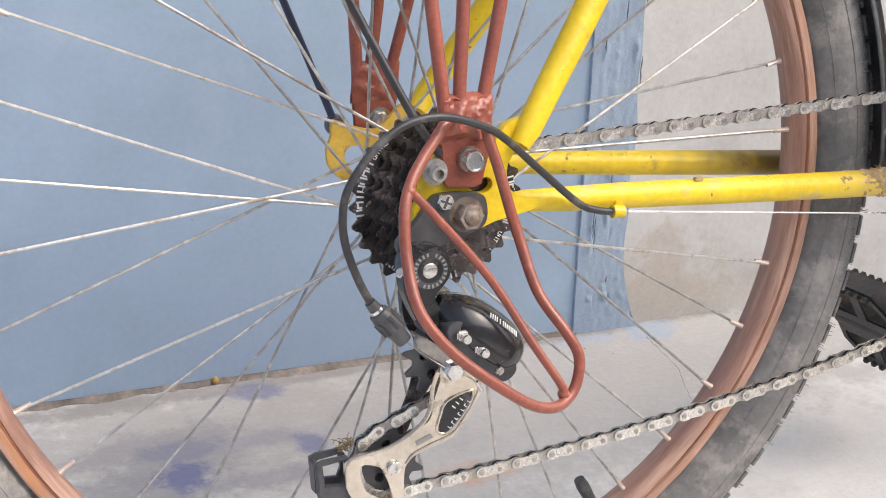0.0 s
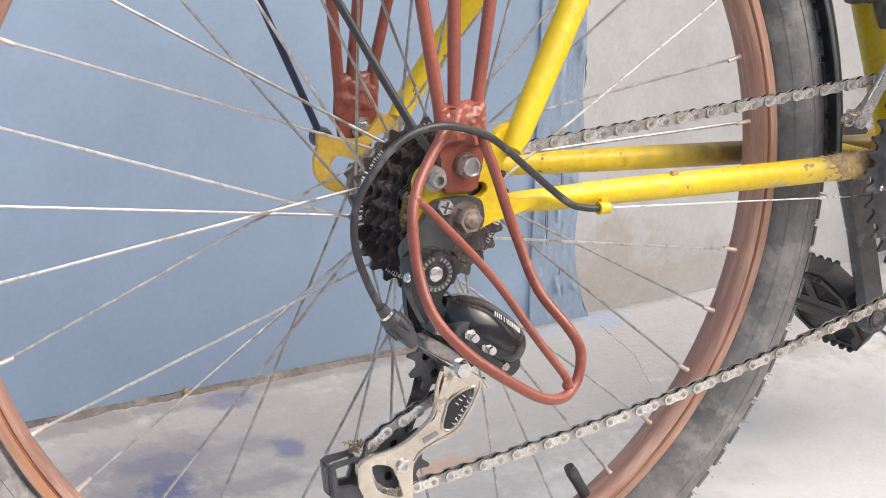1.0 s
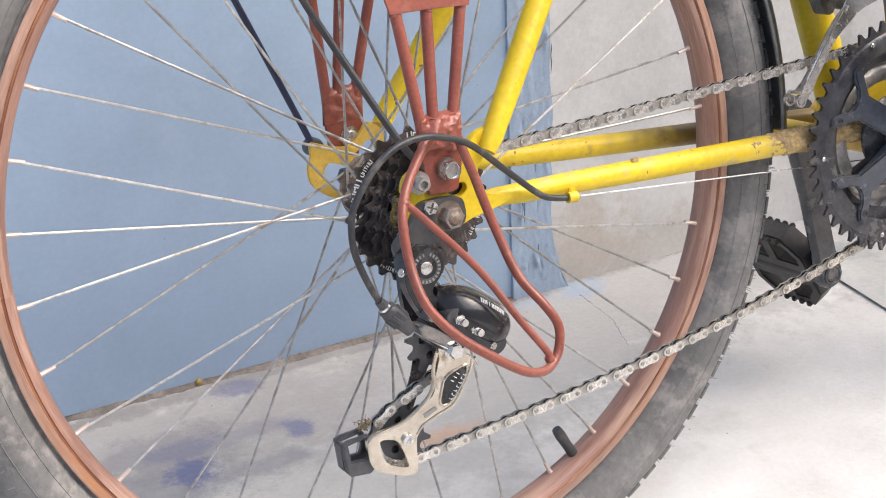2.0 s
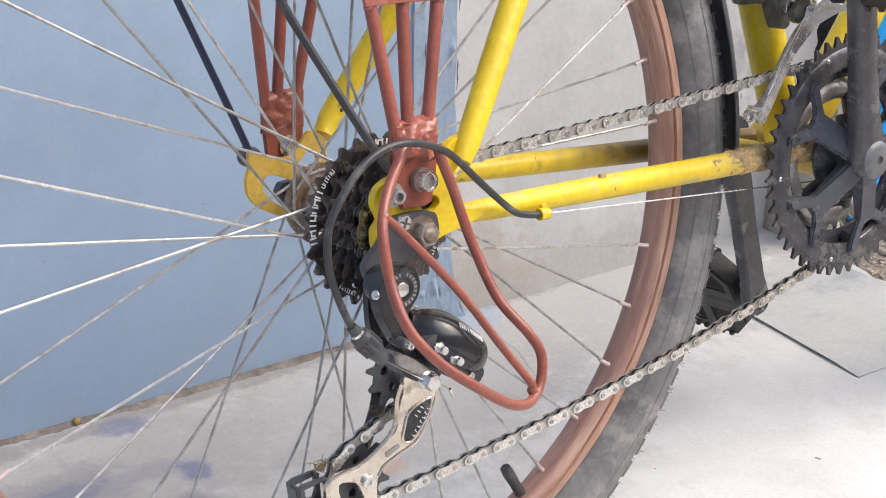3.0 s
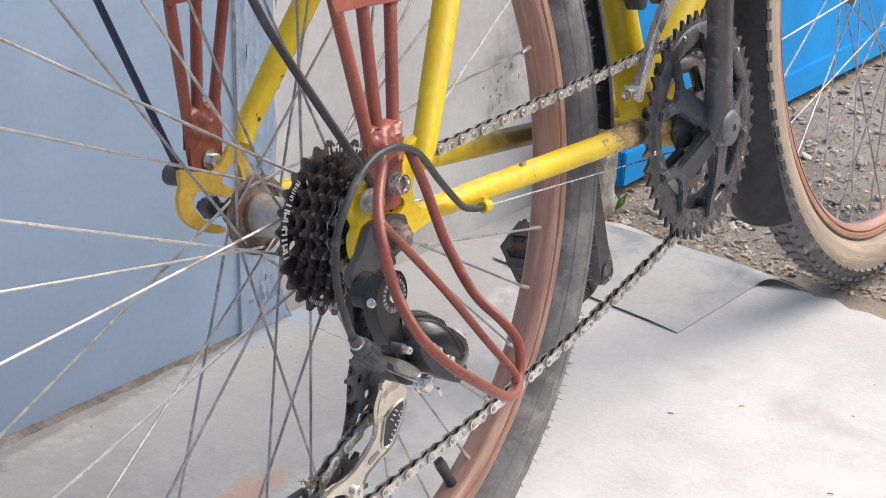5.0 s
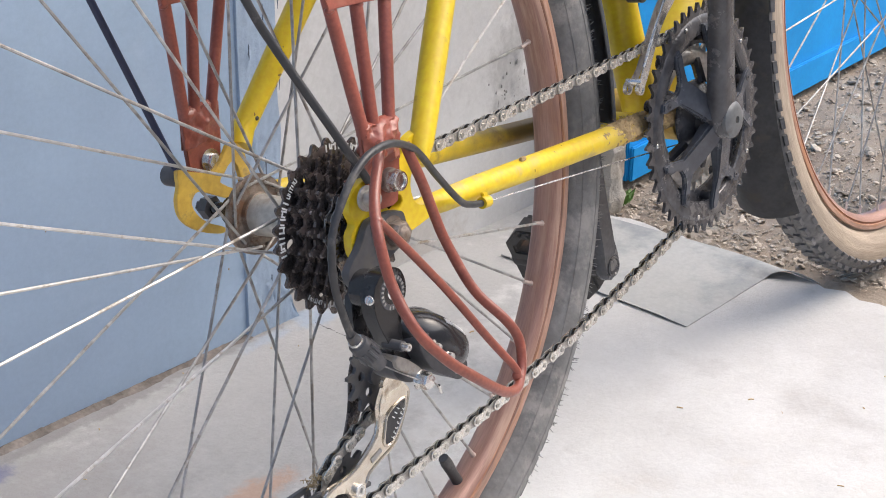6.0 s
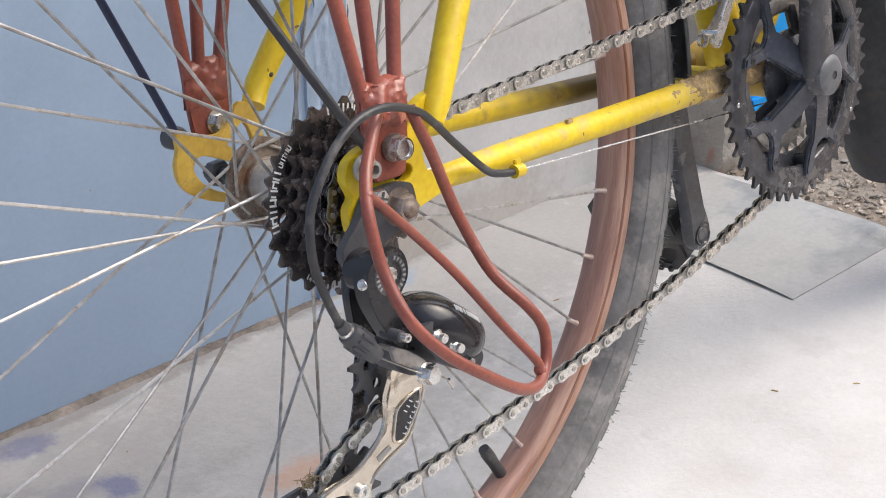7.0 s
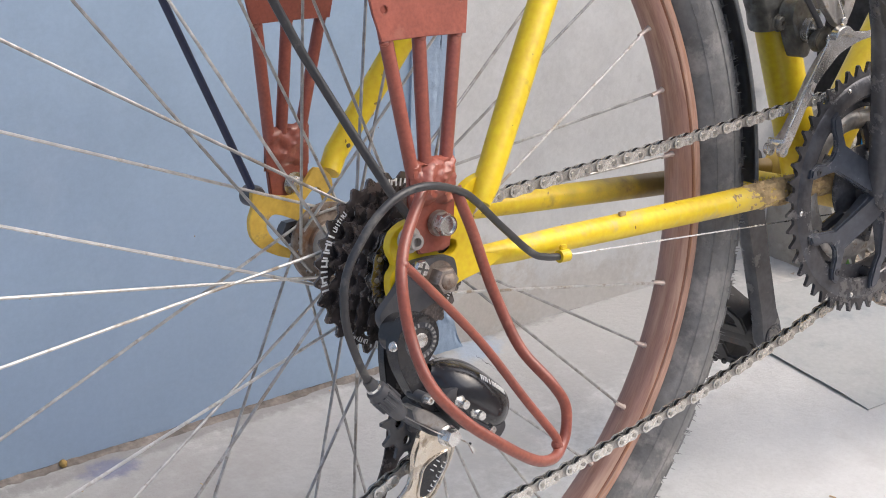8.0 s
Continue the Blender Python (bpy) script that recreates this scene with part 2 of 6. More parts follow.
def concrete(name, base, stains, bump=0.5, grain=0.16, spots=()):
    """Cement with soft blotches, fine grain and stains: each stain is a colour, a noise scale, a threshold and an amount."""
    m = bpy.data.materials.new(name)
    m.use_nodes = True
    nt = m.node_tree
    N, Lk = nt.nodes, nt.links
    bs = N["Principled BSDF"]
    tc = N.new("ShaderNodeTexCoord")

    def noi(scale, detail=6, rough=0.6, off=0.0):
        mp = N.new("ShaderNodeMapping")
        mp.inputs["Location"].default_value = (off, off * 0.7, off * 1.3)
        n = N.new("ShaderNodeTexNoise")
        n.inputs["Scale"].default_value, n.inputs["Detail"].default_value, n.inputs["Roughness"].default_value = scale, detail, rough
        Lk.new(tc.outputs["Object"], mp.inputs[0])
        Lk.new(mp.outputs[0], n.inputs["Vector"])
        return n.outputs[0]

    rmp = N.new("ShaderNodeValToRGB")
    rmp.color_ramp.elements[0].position, rmp.color_ramp.elements[1].position = 0.3, 0.72
    rmp.color_ramp.elements[0].color = [c * 0.86 for c in base] + [1]
    rmp.color_ramp.elements[1].color = [min(1, c * 1.12) for c in base] + [1]
    Lk.new(noi(5.0, 9, 0.65), rmp.inputs[0])
    out = rmp.outputs[0]
    for k, (col, sc, th, amt) in enumerate(stains):
        mr = N.new("ShaderNodeMapRange")
        mr.inputs["From Min"].default_value, mr.inputs["From Max"].default_value = th, th + 0.12
        mr.inputs["To Max"].default_value = amt
        Lk.new(noi(sc, 7, 0.62, 3.1 + 7.7 * k), mr.inputs[0])
        mx = N.new("ShaderNodeMix")
        mx.data_type = "RGBA"
        mx.inputs[7].default_value = (*col, 1)
        Lk.new(mr.outputs[0], mx.inputs[0])
        Lk.new(out, mx.inputs[6])
        out = mx.outputs[2]
    for k, (centre, size, col, amt) in enumerate(spots):
        ds = N.new("ShaderNodeVectorMath")
        ds.operation = "SUBTRACT"
        ds.inputs[1].default_value = centre
        Lk.new(tc.outputs["Object"], ds.inputs[0])
        sc = N.new("ShaderNodeVectorMath")
        sc.operation = "DIVIDE"
        sc.inputs[1].default_value = size
        Lk.new(ds.outputs[0], sc.inputs[0])
        ln = N.new("ShaderNodeVectorMath")
        ln.operation = "LENGTH"
        Lk.new(sc.outputs[0], ln.inputs[0])
        wob = N.new("ShaderNodeMath")
        wob.operation = "MULTIPLY_ADD"
        wob.inputs[1].default_value, wob.inputs[2].default_value = 2.4, -1.2
        Lk.new(noi(26, 8, 0.72, 11.3 + 5.1 * k), wob.inputs[0])
        sm = N.new("ShaderNodeMath")
        Lk.new(ln.outputs["Value"], sm.inputs[0])
        Lk.new(wob.outputs[0], sm.inputs[1])
        mr = N.new("ShaderNodeMapRange")
        mr.interpolation_type = "SMOOTHSTEP"
        mr.inputs["From Min"].default_value, mr.inputs["From Max"].default_value = 0.45, 1.1
        mr.inputs["To Min"].default_value, mr.inputs["To Max"].default_value = amt, 0.0
        Lk.new(sm.outputs[0], mr.inputs[0])
        mx = N.new("ShaderNodeMix")
        mx.data_type = "RGBA"
        mx.inputs[7].default_value = (*col, 1)
        Lk.new(mr.outputs[0], mx.inputs[0])
        Lk.new(out, mx.inputs[6])
        out = mx.outputs[2]
    gr = noi(160, 5, 0.7)
    ov = N.new("ShaderNodeMix")
    ov.data_type, ov.blend_type = "RGBA", "OVERLAY"
    ov.inputs[0].default_value = grain
    Lk.new(out, ov.inputs[6])
    Lk.new(gr, ov.inputs[7])
    Lk.new(ov.outputs[2], bs.inputs["Base Color"])
    bs.inputs["Roughness"].default_value = 0.85
    bp = N.new("ShaderNodeBump")
    bp.inputs["Strength"].default_value, bp.inputs["Distance"].default_value = bump, 0.003
    ad = N.new("ShaderNodeMath")
    Lk.new(gr, ad.inputs[0])
    Lk.new(noi(28, 6, 0.6, 1.7), ad.inputs[1])
    Lk.new(ad.outputs[0], bp.inputs["Height"])
    Lk.new(bp.outputs[0], bs.inputs["Normal"])
    return m


M_FLOOR = concrete("cement_floor", (0.63, 0.622, 0.602), [((0.50, 0.49, 0.475), 1.7, 0.49, 0.7), ((0.55, 0.51, 0.455), 13, 0.63, 0.4), ((0.675, 0.673, 0.662), 3.0, 0.56, 0.6), ((0.42, 0.40, 0.38), 9, 0.57, 0.4), ((0.52, 0.46, 0.39), 4.5, 0.58, 0.4), ((0.36, 0.35, 0.34), 24, 0.66, 0.4), ((0.25, 0.24, 0.235), 70, 0.72, 0.5)], 0.35, 0.12,
                   # The broad grey spots near the wall mix grime with painted-in wall shade.
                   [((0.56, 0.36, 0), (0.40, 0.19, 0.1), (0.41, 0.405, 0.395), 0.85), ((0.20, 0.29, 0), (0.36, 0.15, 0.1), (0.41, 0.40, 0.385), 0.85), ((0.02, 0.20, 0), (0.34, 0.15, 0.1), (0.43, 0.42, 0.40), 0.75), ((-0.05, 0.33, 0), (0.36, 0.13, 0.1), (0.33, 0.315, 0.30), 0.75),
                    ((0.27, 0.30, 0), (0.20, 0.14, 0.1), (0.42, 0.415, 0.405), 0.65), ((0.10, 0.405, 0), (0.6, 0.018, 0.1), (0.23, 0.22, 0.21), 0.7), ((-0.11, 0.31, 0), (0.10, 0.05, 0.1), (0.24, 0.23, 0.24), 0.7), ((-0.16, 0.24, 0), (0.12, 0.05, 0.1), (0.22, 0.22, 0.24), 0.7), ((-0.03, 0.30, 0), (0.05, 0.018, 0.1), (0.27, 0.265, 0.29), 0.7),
                    ((-0.100, 0.263, 0), (0.036, 0.028, 0.1), (0.10, 0.115, 0.23), 0.85), ((-0.004, 0.388, 0), (0.035, 0.018, 0.1), (0.17, 0.18, 0.27), 0.8), ((0.016, 0.284, 0), (0.020, 0.026, 0.1), (0.15, 0.165, 0.27), 0.8), ((-0.10, 0.305, 0), (0.045, 0.022, 0.1), (0.17, 0.175, 0.24), 0.7), ((-0.02, 0.235, 0), (0.05, 0.018, 0.1), (0.22, 0.215, 0.24), 0.6),
                    ((0.135, 0.182, 0), (0.055, 0.022, 0.1), (0.55, 0.33, 0.21), 0.65), ((0.43, 0.385, 0), (0.035, 0.03, 0.1), (0.33, 0.41, 0.52), 0.7), ((0.36, 0.385, 0), (0.05, 0.012, 0.1), (0.36, 0.42, 0.51), 0.6)])
M_CEM = concrete("rendered_cement", (0.59, 0.59, 0.58), [((0.47, 0.465, 0.455), 7, 0.56, 0.5), ((0.68, 0.68, 0.67), 4, 0.55, 0.6), ((0.40, 0.39, 0.375), 30, 0.66, 0.5)], 0.14, 0.16,
                 [((0.45, 0.0, 0.04), (0.08, 0.2, 0.07), (0.45, 0.39, 0.32), 0.6), ((0.60, 0.0, 0.02), (0.14, 0.2, 0.05), (0.45, 0.42, 0.38), 0.6), ((0.805, 0.0, 0.205), (0.05, 0.2, 0.07), (0.40, 0.395, 0.385), 0.8)])
M_RUBBLE = concrete("broken_wall_core", (0.44, 0.41, 0.36), [((0.30, 0.255, 0.20), 22, 0.50, 0.7), ((0.56, 0.54, 0.50), 30, 0.55, 0.6), ((0.23, 0.24, 0.13), 18, 0.62, 0.4), ((0.45, 0.19, 0.12), 21, 0.64, 0.8)], 1.0)
M_BLUE = concrete("pale_blue_wall_paint", (0.318, 0.418, 0.548), [((0.30, 0.39, 0.53), 1.6, 0.5, 0.5), ((0.40, 0.48, 0.60), 7, 0.6, 0.35)], 0.04, 0.08)
M_BLUER = concrete("flaking_blue_paint", (0.320, 0.405, 0.520), [((0.40, 0.46, 0.54), 16, 0.64, 0.45), ((0.23, 0.295, 0.39), 40, 0.62, 0.5)], 0.35)
M_CHIP = mat("dark_cement_chip", (0.25, 0.245, 0.235), 0.95, var=0.4, scale=120, bump=0.4)
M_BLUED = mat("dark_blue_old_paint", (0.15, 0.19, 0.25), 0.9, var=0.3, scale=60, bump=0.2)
# Near-black that paints the shade inside holes, slots, cracks and the board's gap.
M_DARK = mat("dark_gap_dirt", (0.085, 0.08, 0.073), 0.95, var=0.3, scale=40, bump=0.5)
M_SHEET = concrete("grey_rubber_sheet", (0.455, 0.457, 0.440), [((0.25, 0.27, 0.285), 11, 0.52, 0.7), ((0.48, 0.478, 0.455), 6, 0.54, 0.6), ((0.34, 0.345, 0.34), 26, 0.58, 0.4)], 0.1)
M_DIRT = concrete("stony_soil", (0.33, 0.272, 0.212), [((0.19, 0.14, 0.10), 6, 0.50, 0.75), ((0.47, 0.43, 0.37), 9, 0.55, 0.6)], 1.0)
M_STONE = mat("gravel_stone", (0.42, 0.365, 0.30), 0.85, var=0.3, scale=30, bump=0.4)
M_BBOARD = concrete("bright_blue_board_paint", (0.008, 0.32, 0.80), [((0.03, 0.25, 0.60), 5, 0.6, 0.6)], 0.1)
M_LEAF = mat("weed_leaf", (0.10, 0.20, 0.035), 0.6, var=0.3, scale=60, bump=0.1)
M_JOINT = mat("dusty_joint", (0.19, 0.165, 0.145), 0.95, var=0.4, scale=30, bump=0.5)
M_CAP = mat("dusty_grey_cap", (0.15, 0.155, 0.16), 0.42, metal=0.2, var=0.15, scale=60, bump=0.08, dirt=(0.14, 0.13, 0.12), dirt_amt=0.25, dirt_scale=60)
M_PED = mat("grimy_pedal_plastic", (0.046, 0.043, 0.042), 0.5, var=0.25, scale=40, bump=0.2, dirt=(0.14, 0.09, 0.065), dirt_amt=0.14, dirt_scale=22)
M_GRIME = mat("dark_rubbed_dirt", (0.25, 0.165, 0.05), 0.8, var=0.35, scale=60, bump=0.3)
M_STRAW = mat("dry_grass_wisp", (0.33, 0.25, 0.14), 0.9, var=0.3, scale=60, bump=0.1)


# ---- mesh helpers ----
def part(name, bm, material, parent=None, label="", off=None, smooth=True):
    """Links a bmesh as one mesh object under a thing or a part."""
    me = bpy.data.meshes.new(name)
    bmesh.ops.recalc_face_normals(bm, faces=bm.faces)
    bm.to_mesh(me)
    bm.free()
    if smooth:
        me.shade_smooth()
        me.set_sharp_from_angle(angle=radians(38))
    for mt in (material if isinstance(material, (list, tuple)) else [material]):
        me.materials.append(mt)
    ob = new(name, me)
    if parent:
        ob.parent = parent
    if off:
        ob.location = off
    if label:
        ob["label"] = label
    return ob


def again(ob, m, parent=None):
    """A further object on the same mesh."""
    o = new(ob.name.split(".")[0], ob.data)
    o.parent = parent or ob.parent
    o.matrix_basis = m
    if "label" in ob:
        o["label"] = ob["label"]
    return o


def smooth_path(pts, n=6, closed=False):
    """A Catmull-Rom line through the points."""
    P = [Vector(p) for p in pts]
    out = []
    m = len(P)
    for i in range(m if closed else m - 1):
        p0 = P[(i - 1) % m] if closed or i > 0 else P[0] * 2 - P[1]
        p1, p2 = P[i], P[(i + 1) % m]
        p3 = P[(i + 2) % m] if closed or i + 2 < m else P[-1] * 2 - P[-2]
        for k in range(n):
            t = k / n
            out.append(0.5 * (2 * p1 + (p2 - p0) * t + (2 * p0 - 5 * p1 + 4 * p2 - p3) * t * t + (3 * p1 - p0 - 3 * p2 + p3) * t ** 3))
    if not closed:
        out.append(P[-1])
    return out


def tube(bm, pts, r, seg=10, closed=False, wob=0.0):
    """A round bar swept along points; r is one radius or one for each point."""
    P = [Vector(p) for p in pts]
    n = len(P)
    rad = r if isinstance(r, (list, tuple)) else [r] * n
    if len(rad) != n:
        rad = [rad[0] + (rad[-1] - rad[0]) * i / (n - 1) for i in range(n)]
    rings = []
    up = None
    for i in range(n):
        a = P[(i + 1) % n] if closed or i < n - 1 else P[i]
        b = P[i - 1] if closed or i > 0 else P[i]
        d = (a - b).normalized()
        if up is None:
            up = d.orthogonal().normalized()
        up = (up - d * up.dot(d)).normalized()
        side = d.cross(up)
        k = 1 + (noise.noise(P[i] * 90) * wob if wob else 0)
        rings.append([bm.verts.new(P[i] + (up * math.cos(2 * math.pi * j / seg) + side * math.sin(2 * math.pi * j / seg)) * rad[i] * k) for j in range(seg)])
    for i in range(n if closed else n - 1):
        A, B = rings[i], rings[(i + 1) % n]
        for j in range(seg):
            bm.faces.new((A[j], A[(j + 1) % seg], B[(j + 1) % seg], B[j]))
    if not closed:
        bm.faces.new(rings[0][::-1])
        bm.faces.new(rings[-1])
    return bm


def lathe(bm, prof, cx=0.0, cz=0.0, seg=32, closed=False):
    """Revolves (radius, y) pairs round an axis along y."""
    rings = []
    for r, y in prof:
        rings.append([bm.verts.new((cx + r * math.cos(2 * math.pi * j / seg), y, cz + r * math.sin(2 * math.pi * j / seg))) for j in range(seg)])
    m = len(prof)
    for i in range(m if closed else m - 1):
        A, B = rings[i], rings[(i + 1) % m]
        for j in range(seg):
            bm.faces.new((A[j], A[(j + 1) % seg], B[(j + 1) % seg], B[j]))
    if not closed:
        bm.faces.new(rings[0])
        bm.faces.new(rings[-1][::-1])
    return bm


def plate(bm, outer, y0, y1, holes=(), bev=0.0, m=None):
    """A flat plate in the x-z plane between y0 and y1, with holes."""
    edges = []
    for loop in (outer, *holes):
        vs = [bm.verts.new((x, y0, z)) for x, z in loop]
        edges += [bm.edges.new((vs[i], vs[(i + 1) % len(vs)])) for i in range(len(vs))]
    res = bmesh.ops.triangle_fill(bm, use_beauty=True, use_dissolve=False, edges=edges)
    faces = [g for g in res["geom"] if isinstance(g, bmesh.types.BMFace)]
    ext = bmesh.ops.extrude_face_region(bm, geom=faces)
    vs = [g for g in ext["geom"] if isinstance(g, bmesh.types.BMVert)]
    bmesh.ops.translate(bm, verts=vs, vec=(0, y1 - y0, 0))
    if bev:
        es = [e for e in bm.edges if len(e.link_faces) == 2 and e.calc_face_angle(0) > 1.2 and abs(e.verts[0].co.y - e.verts[1].co.y) < 1e-7]
        bmesh.ops.bevel(bm, geom=es, offset=bev, segments=2, affect="EDGES", clamp_overlap=True)
    if m:
        bmesh.ops.transform(bm, matrix=m, verts=bm.verts)
    return bm


def rounded(poly, n=4):
    """The outline drawn as a smooth closed curve."""
    return [(p.x, p.z) for p in smooth_path([(x, 0, z) for x, z in poly], n, True)]


def disc(cx, cz, r, n=24):
    return [(cx + r * math.cos(2 * math.pi * i / n), cz + r * math.sin(2 * math.pi * i / n)) for i in range(n)]


def box(bm, c, s, bev=0.0, m=None):
    r = bmesh.ops.create_cube(bm, size=1, matrix=Matrix.Translation(c) @ Matrix.Diagonal((*s, 1)))
    if bev:
        es = list({e for v in r["verts"] for e in v.link_edges})
        bmesh.ops.bevel(bm, geom=es, offset=bev, segments=2, affect="EDGES", clamp_overlap=True)
    if m:
        bmesh.ops.transform(bm, matrix=m, verts=bm.verts)
    return bm


def ellipsoid(bm, c, s, m=None, u=20, v=14):
    r = bmesh.ops.create_uvsphere(bm, u_segments=u, v_segments=v, radius=1, matrix=Matrix.Translation(c) @ (m or Matrix()) @ Matrix.Diagonal((*s, 1)))
    return bm


def bolt(name, c, r, h, material, parent, label="", hexa=True, socket=0.0, washer=0.0):
    """A bolt head or nut on the y axis: its face looks to -y, with a washer or a socket where it has them."""
    bm = bmesh.new()
    n = 6 if hexa else 20
    s = -1
    if washer:
        lathe(bm, [(washer, 0), (washer, s * h * 0.18), (r * 0.6, s * h * 0.18)], seg=24)
    prof = [(r * 0.98, s * h * 0.1), (r, s * h * 0.2), (r, s * h * 0.86), (r * 0.9, s * h)]
    if socket:
        prof += [(socket, s * h), (socket * 0.9, s * h * 0.55)]
    lathe(bm, prof, seg=n)
    return part(name, bm, material, parent, label, off=c)


# ---- the ground, the floor and the wall ----
def ground():
    bm = bmesh.new()
    bmesh.ops.create_grid(bm, x_segments=2, y_segments=2, size=300)
    ob = part("ground", bm, M_DIRT, label="bare stony soil with gravel beyond the cement floor", off=(0, 0, -0.009), smooth=False)
    tagged(ob, category="ground", kind="structure")
    rnd = random.Random(5)
    bm = bmesh.new()
    edge = [(0.80, -4.0), (0.80, -1.2), (0.82, -0.6), (0.84, -0.3), (0.86, -0.12), (0.872, -0.03), (0.885, 0.06), (0.895, 0.16), (0.903, 0.24), (0.906, 0.32), (0.915, 0.45), (0.92, 0.75)]
    fine = []
    for (x0, y0), (x1, y1) in zip(edge, edge[1:]):
        n = max(1, int(math.hypot(x1 - x0, y1 - y0) / 0.02)) if y1 > -0.7 else 1
        fine += [(x0 + (x1 - x0) * i / n + rnd.uniform(-0.006, 0.006), y0 + (y1 - y0) * i / n) for i in range(n)]
    loop = [(-4.0, -4.0), *fine, (0.92, 0.75), (-4.0, 0.75)]
    vs = [bm.verts.new((x, y, 0)) for x, y in loop]
    f = bm.faces.new(vs)
    ext = bmesh.ops.extrude_face_region(bm, geom=[f])
    bmesh.ops.translate(bm, verts=[g for g in ext["geom"] if isinstance(g, bmesh.types.BMVert)], vec=(0, 0, -0.06))
    bmesh.ops.triangulate(bm, faces=[x for x in bm.faces if len(x.verts) > 4])
    ob = part("floor", bm, M_FLOOR, label="light grey cement floor with stains, painted shade near the wall and a crumbled edge", smooth=False)
    tagged(ob, category="floor", kind="structure")


def wall():
    """The wall along the bicycle: a flat blue part, a rough painted edge, and bare cement that ends in a broken corner."""
    turn = pose(0, 0.4185, 0, 0, 0, -2.3)
    T, H = 0.22, 2.6
    bm = bmesh.new()
    box(bm, (-2.0 + 0.37, T / 2, H / 2 + 0.0016), (4.0, T, H - 0.0032), 0.0012)
    ob = part("wall_blue", bm, M_BLUE, label="smooth pale blue painted wall panel, slightly scuffed", smooth=False)
    ob.matrix_basis = turn
    tagged(ob, category="wall", kind="structure")
    bm = bmesh.new()
    n = 700
    g = []
    for i in range(n + 1):
        x = -3.6 + 3.95 * i / n
        w = 0.0050 + 0.0045 * noise.noise((x * 30, 0.4, 2)) + 0.0025 * noise.noise((x * 130, 0.4, 5))
        h = 0.0042 + 0.0018 * noise.noise((x * 45, 3.1, 0)) + 0.0014 * noise.noise((x * 160, 2.1, 0))
        g.append([bm.verts.new(p) for p in ((x, 0.003, h), (x, -0.0006, h), (x, -0.0008 - max(0.0, w) * 0.4, h * 0.45), (x, -0.0012 - max(0.0, w), 0.0002))])
    for A_, B_ in zip(g, g[1:]):
        for j in range(3):
            bm.faces.new((A_[j], A_[j + 1], B_[j + 1], B_[j]))
    ob = part("baseboard", bm, M_JOINT, label="dark dirt-filled joint at the foot of the blue wall", smooth=False)
    ob.matrix_basis = turn
    tagged(ob, category="joint", kind="structure")
    # Unseen wall, added only to give glossy parts something dark to reflect.
    bm = bmesh.new()
    box(bm, (0, -4.6, 1.2), (16.0, 0.2, 3.3), 0.01)
    ob = part("wall_yard", bm, M_CEM, label="unseen plain wall behind the camera, added to darken reflections", smooth=False)
    tagged(ob, category="wall", kind="structure")
    # rough edge strip
    rnd = random.Random(3)
    bm = bmesh.new()
    nx, nz = 44, 420
    g = [[None] * (nz + 1) for _ in range(nx + 1)]
    for i in range(nx + 1):
        for k in range(nz + 1):
            u = i / nx
            z = H * (k / nz) ** 1.9
            x = 0.345 + (0.056 + 0.022 * max(0.0, 1 - z / 0.07) ** 1.5 + 0.004 * noise.noise((z * 20, 7.7, 0.0))) * u
            d = 0.0008 * noise.noise((x * 60, z * 14, 0.3)) + 0.0006 * noise.noise((x * 160, z * 60, 4))
            for at, seed in ((0.24, 1.0), (0.52, 5.0), (0.86, 9.0)):
                lump = max(0.0, noise.noise((z * 34, seed, 1.0)) + 0.6 * noise.noise((z * 110, seed, 3.0)) - 0.02)
                c = at + 0.05 * noise.noise((z * 30, seed, 7.0))
                d -= 0.0050 * lump * math.exp(-((u - c) / 0.050) ** 2)
                d += 0.0045 * max(0.0, noise.noise((z * 40, seed, 12.0)) - 0.1) * math.exp(-((u - c - 0.09) / 0.022) ** 2)
            g[i][k] = bm.verts.new((x, (-0.0035 + d if i else 0.003) if i < nx else 0.008, z))
    for i in range(nx):
        for k in range(nz):
            bm.faces.new((g[i][k], g[i + 1][k], g[i + 1][k + 1], g[i][k + 1]))
    ext = bmesh.ops.extrude_edge_only(bm, edges=[e for e in bm.edges if e.is_boundary])
    bmesh.ops.translate(bm, verts=[v for v in ext["geom"] if isinstance(v, bmesh.types.BMVert)], vec=(0, 0.05, 0))
    ob = part("trim", bm, M_BLUER, label="rough strip of flaking blue paint between wall panel and cement")
    ob.matrix_basis = turn
    tagged(ob, category="trim", kind="structure")
    # Cracks as thin strips in a darker blue that paints their shade.
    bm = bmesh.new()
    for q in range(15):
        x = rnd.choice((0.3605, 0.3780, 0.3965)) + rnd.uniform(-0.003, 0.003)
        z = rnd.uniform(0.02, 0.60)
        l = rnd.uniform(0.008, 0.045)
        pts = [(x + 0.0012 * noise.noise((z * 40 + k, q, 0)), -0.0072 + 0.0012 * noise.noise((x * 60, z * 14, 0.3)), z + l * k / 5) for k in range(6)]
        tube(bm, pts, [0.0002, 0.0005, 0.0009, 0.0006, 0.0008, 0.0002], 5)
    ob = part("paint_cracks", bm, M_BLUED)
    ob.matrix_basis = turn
    tagged(ob, "cracks in the flaking blue paint, drawn as thin strips of painted shade", "cracks", kind="stuff")
    bm = bmesh.new()
    for q in range(22):
        x, z = rnd.gauss(0.803, 0.020), rnd.gauss(0.176, 0.018)
        r = rnd.uniform(0.0007, 0.0023)
        ellipsoid(bm, (x, 0.0042, z), (r * rnd.uniform(0.5, 1.1), 0.0008, r * rnd.uniform(0.8, 2.4)), u=7, v=5)
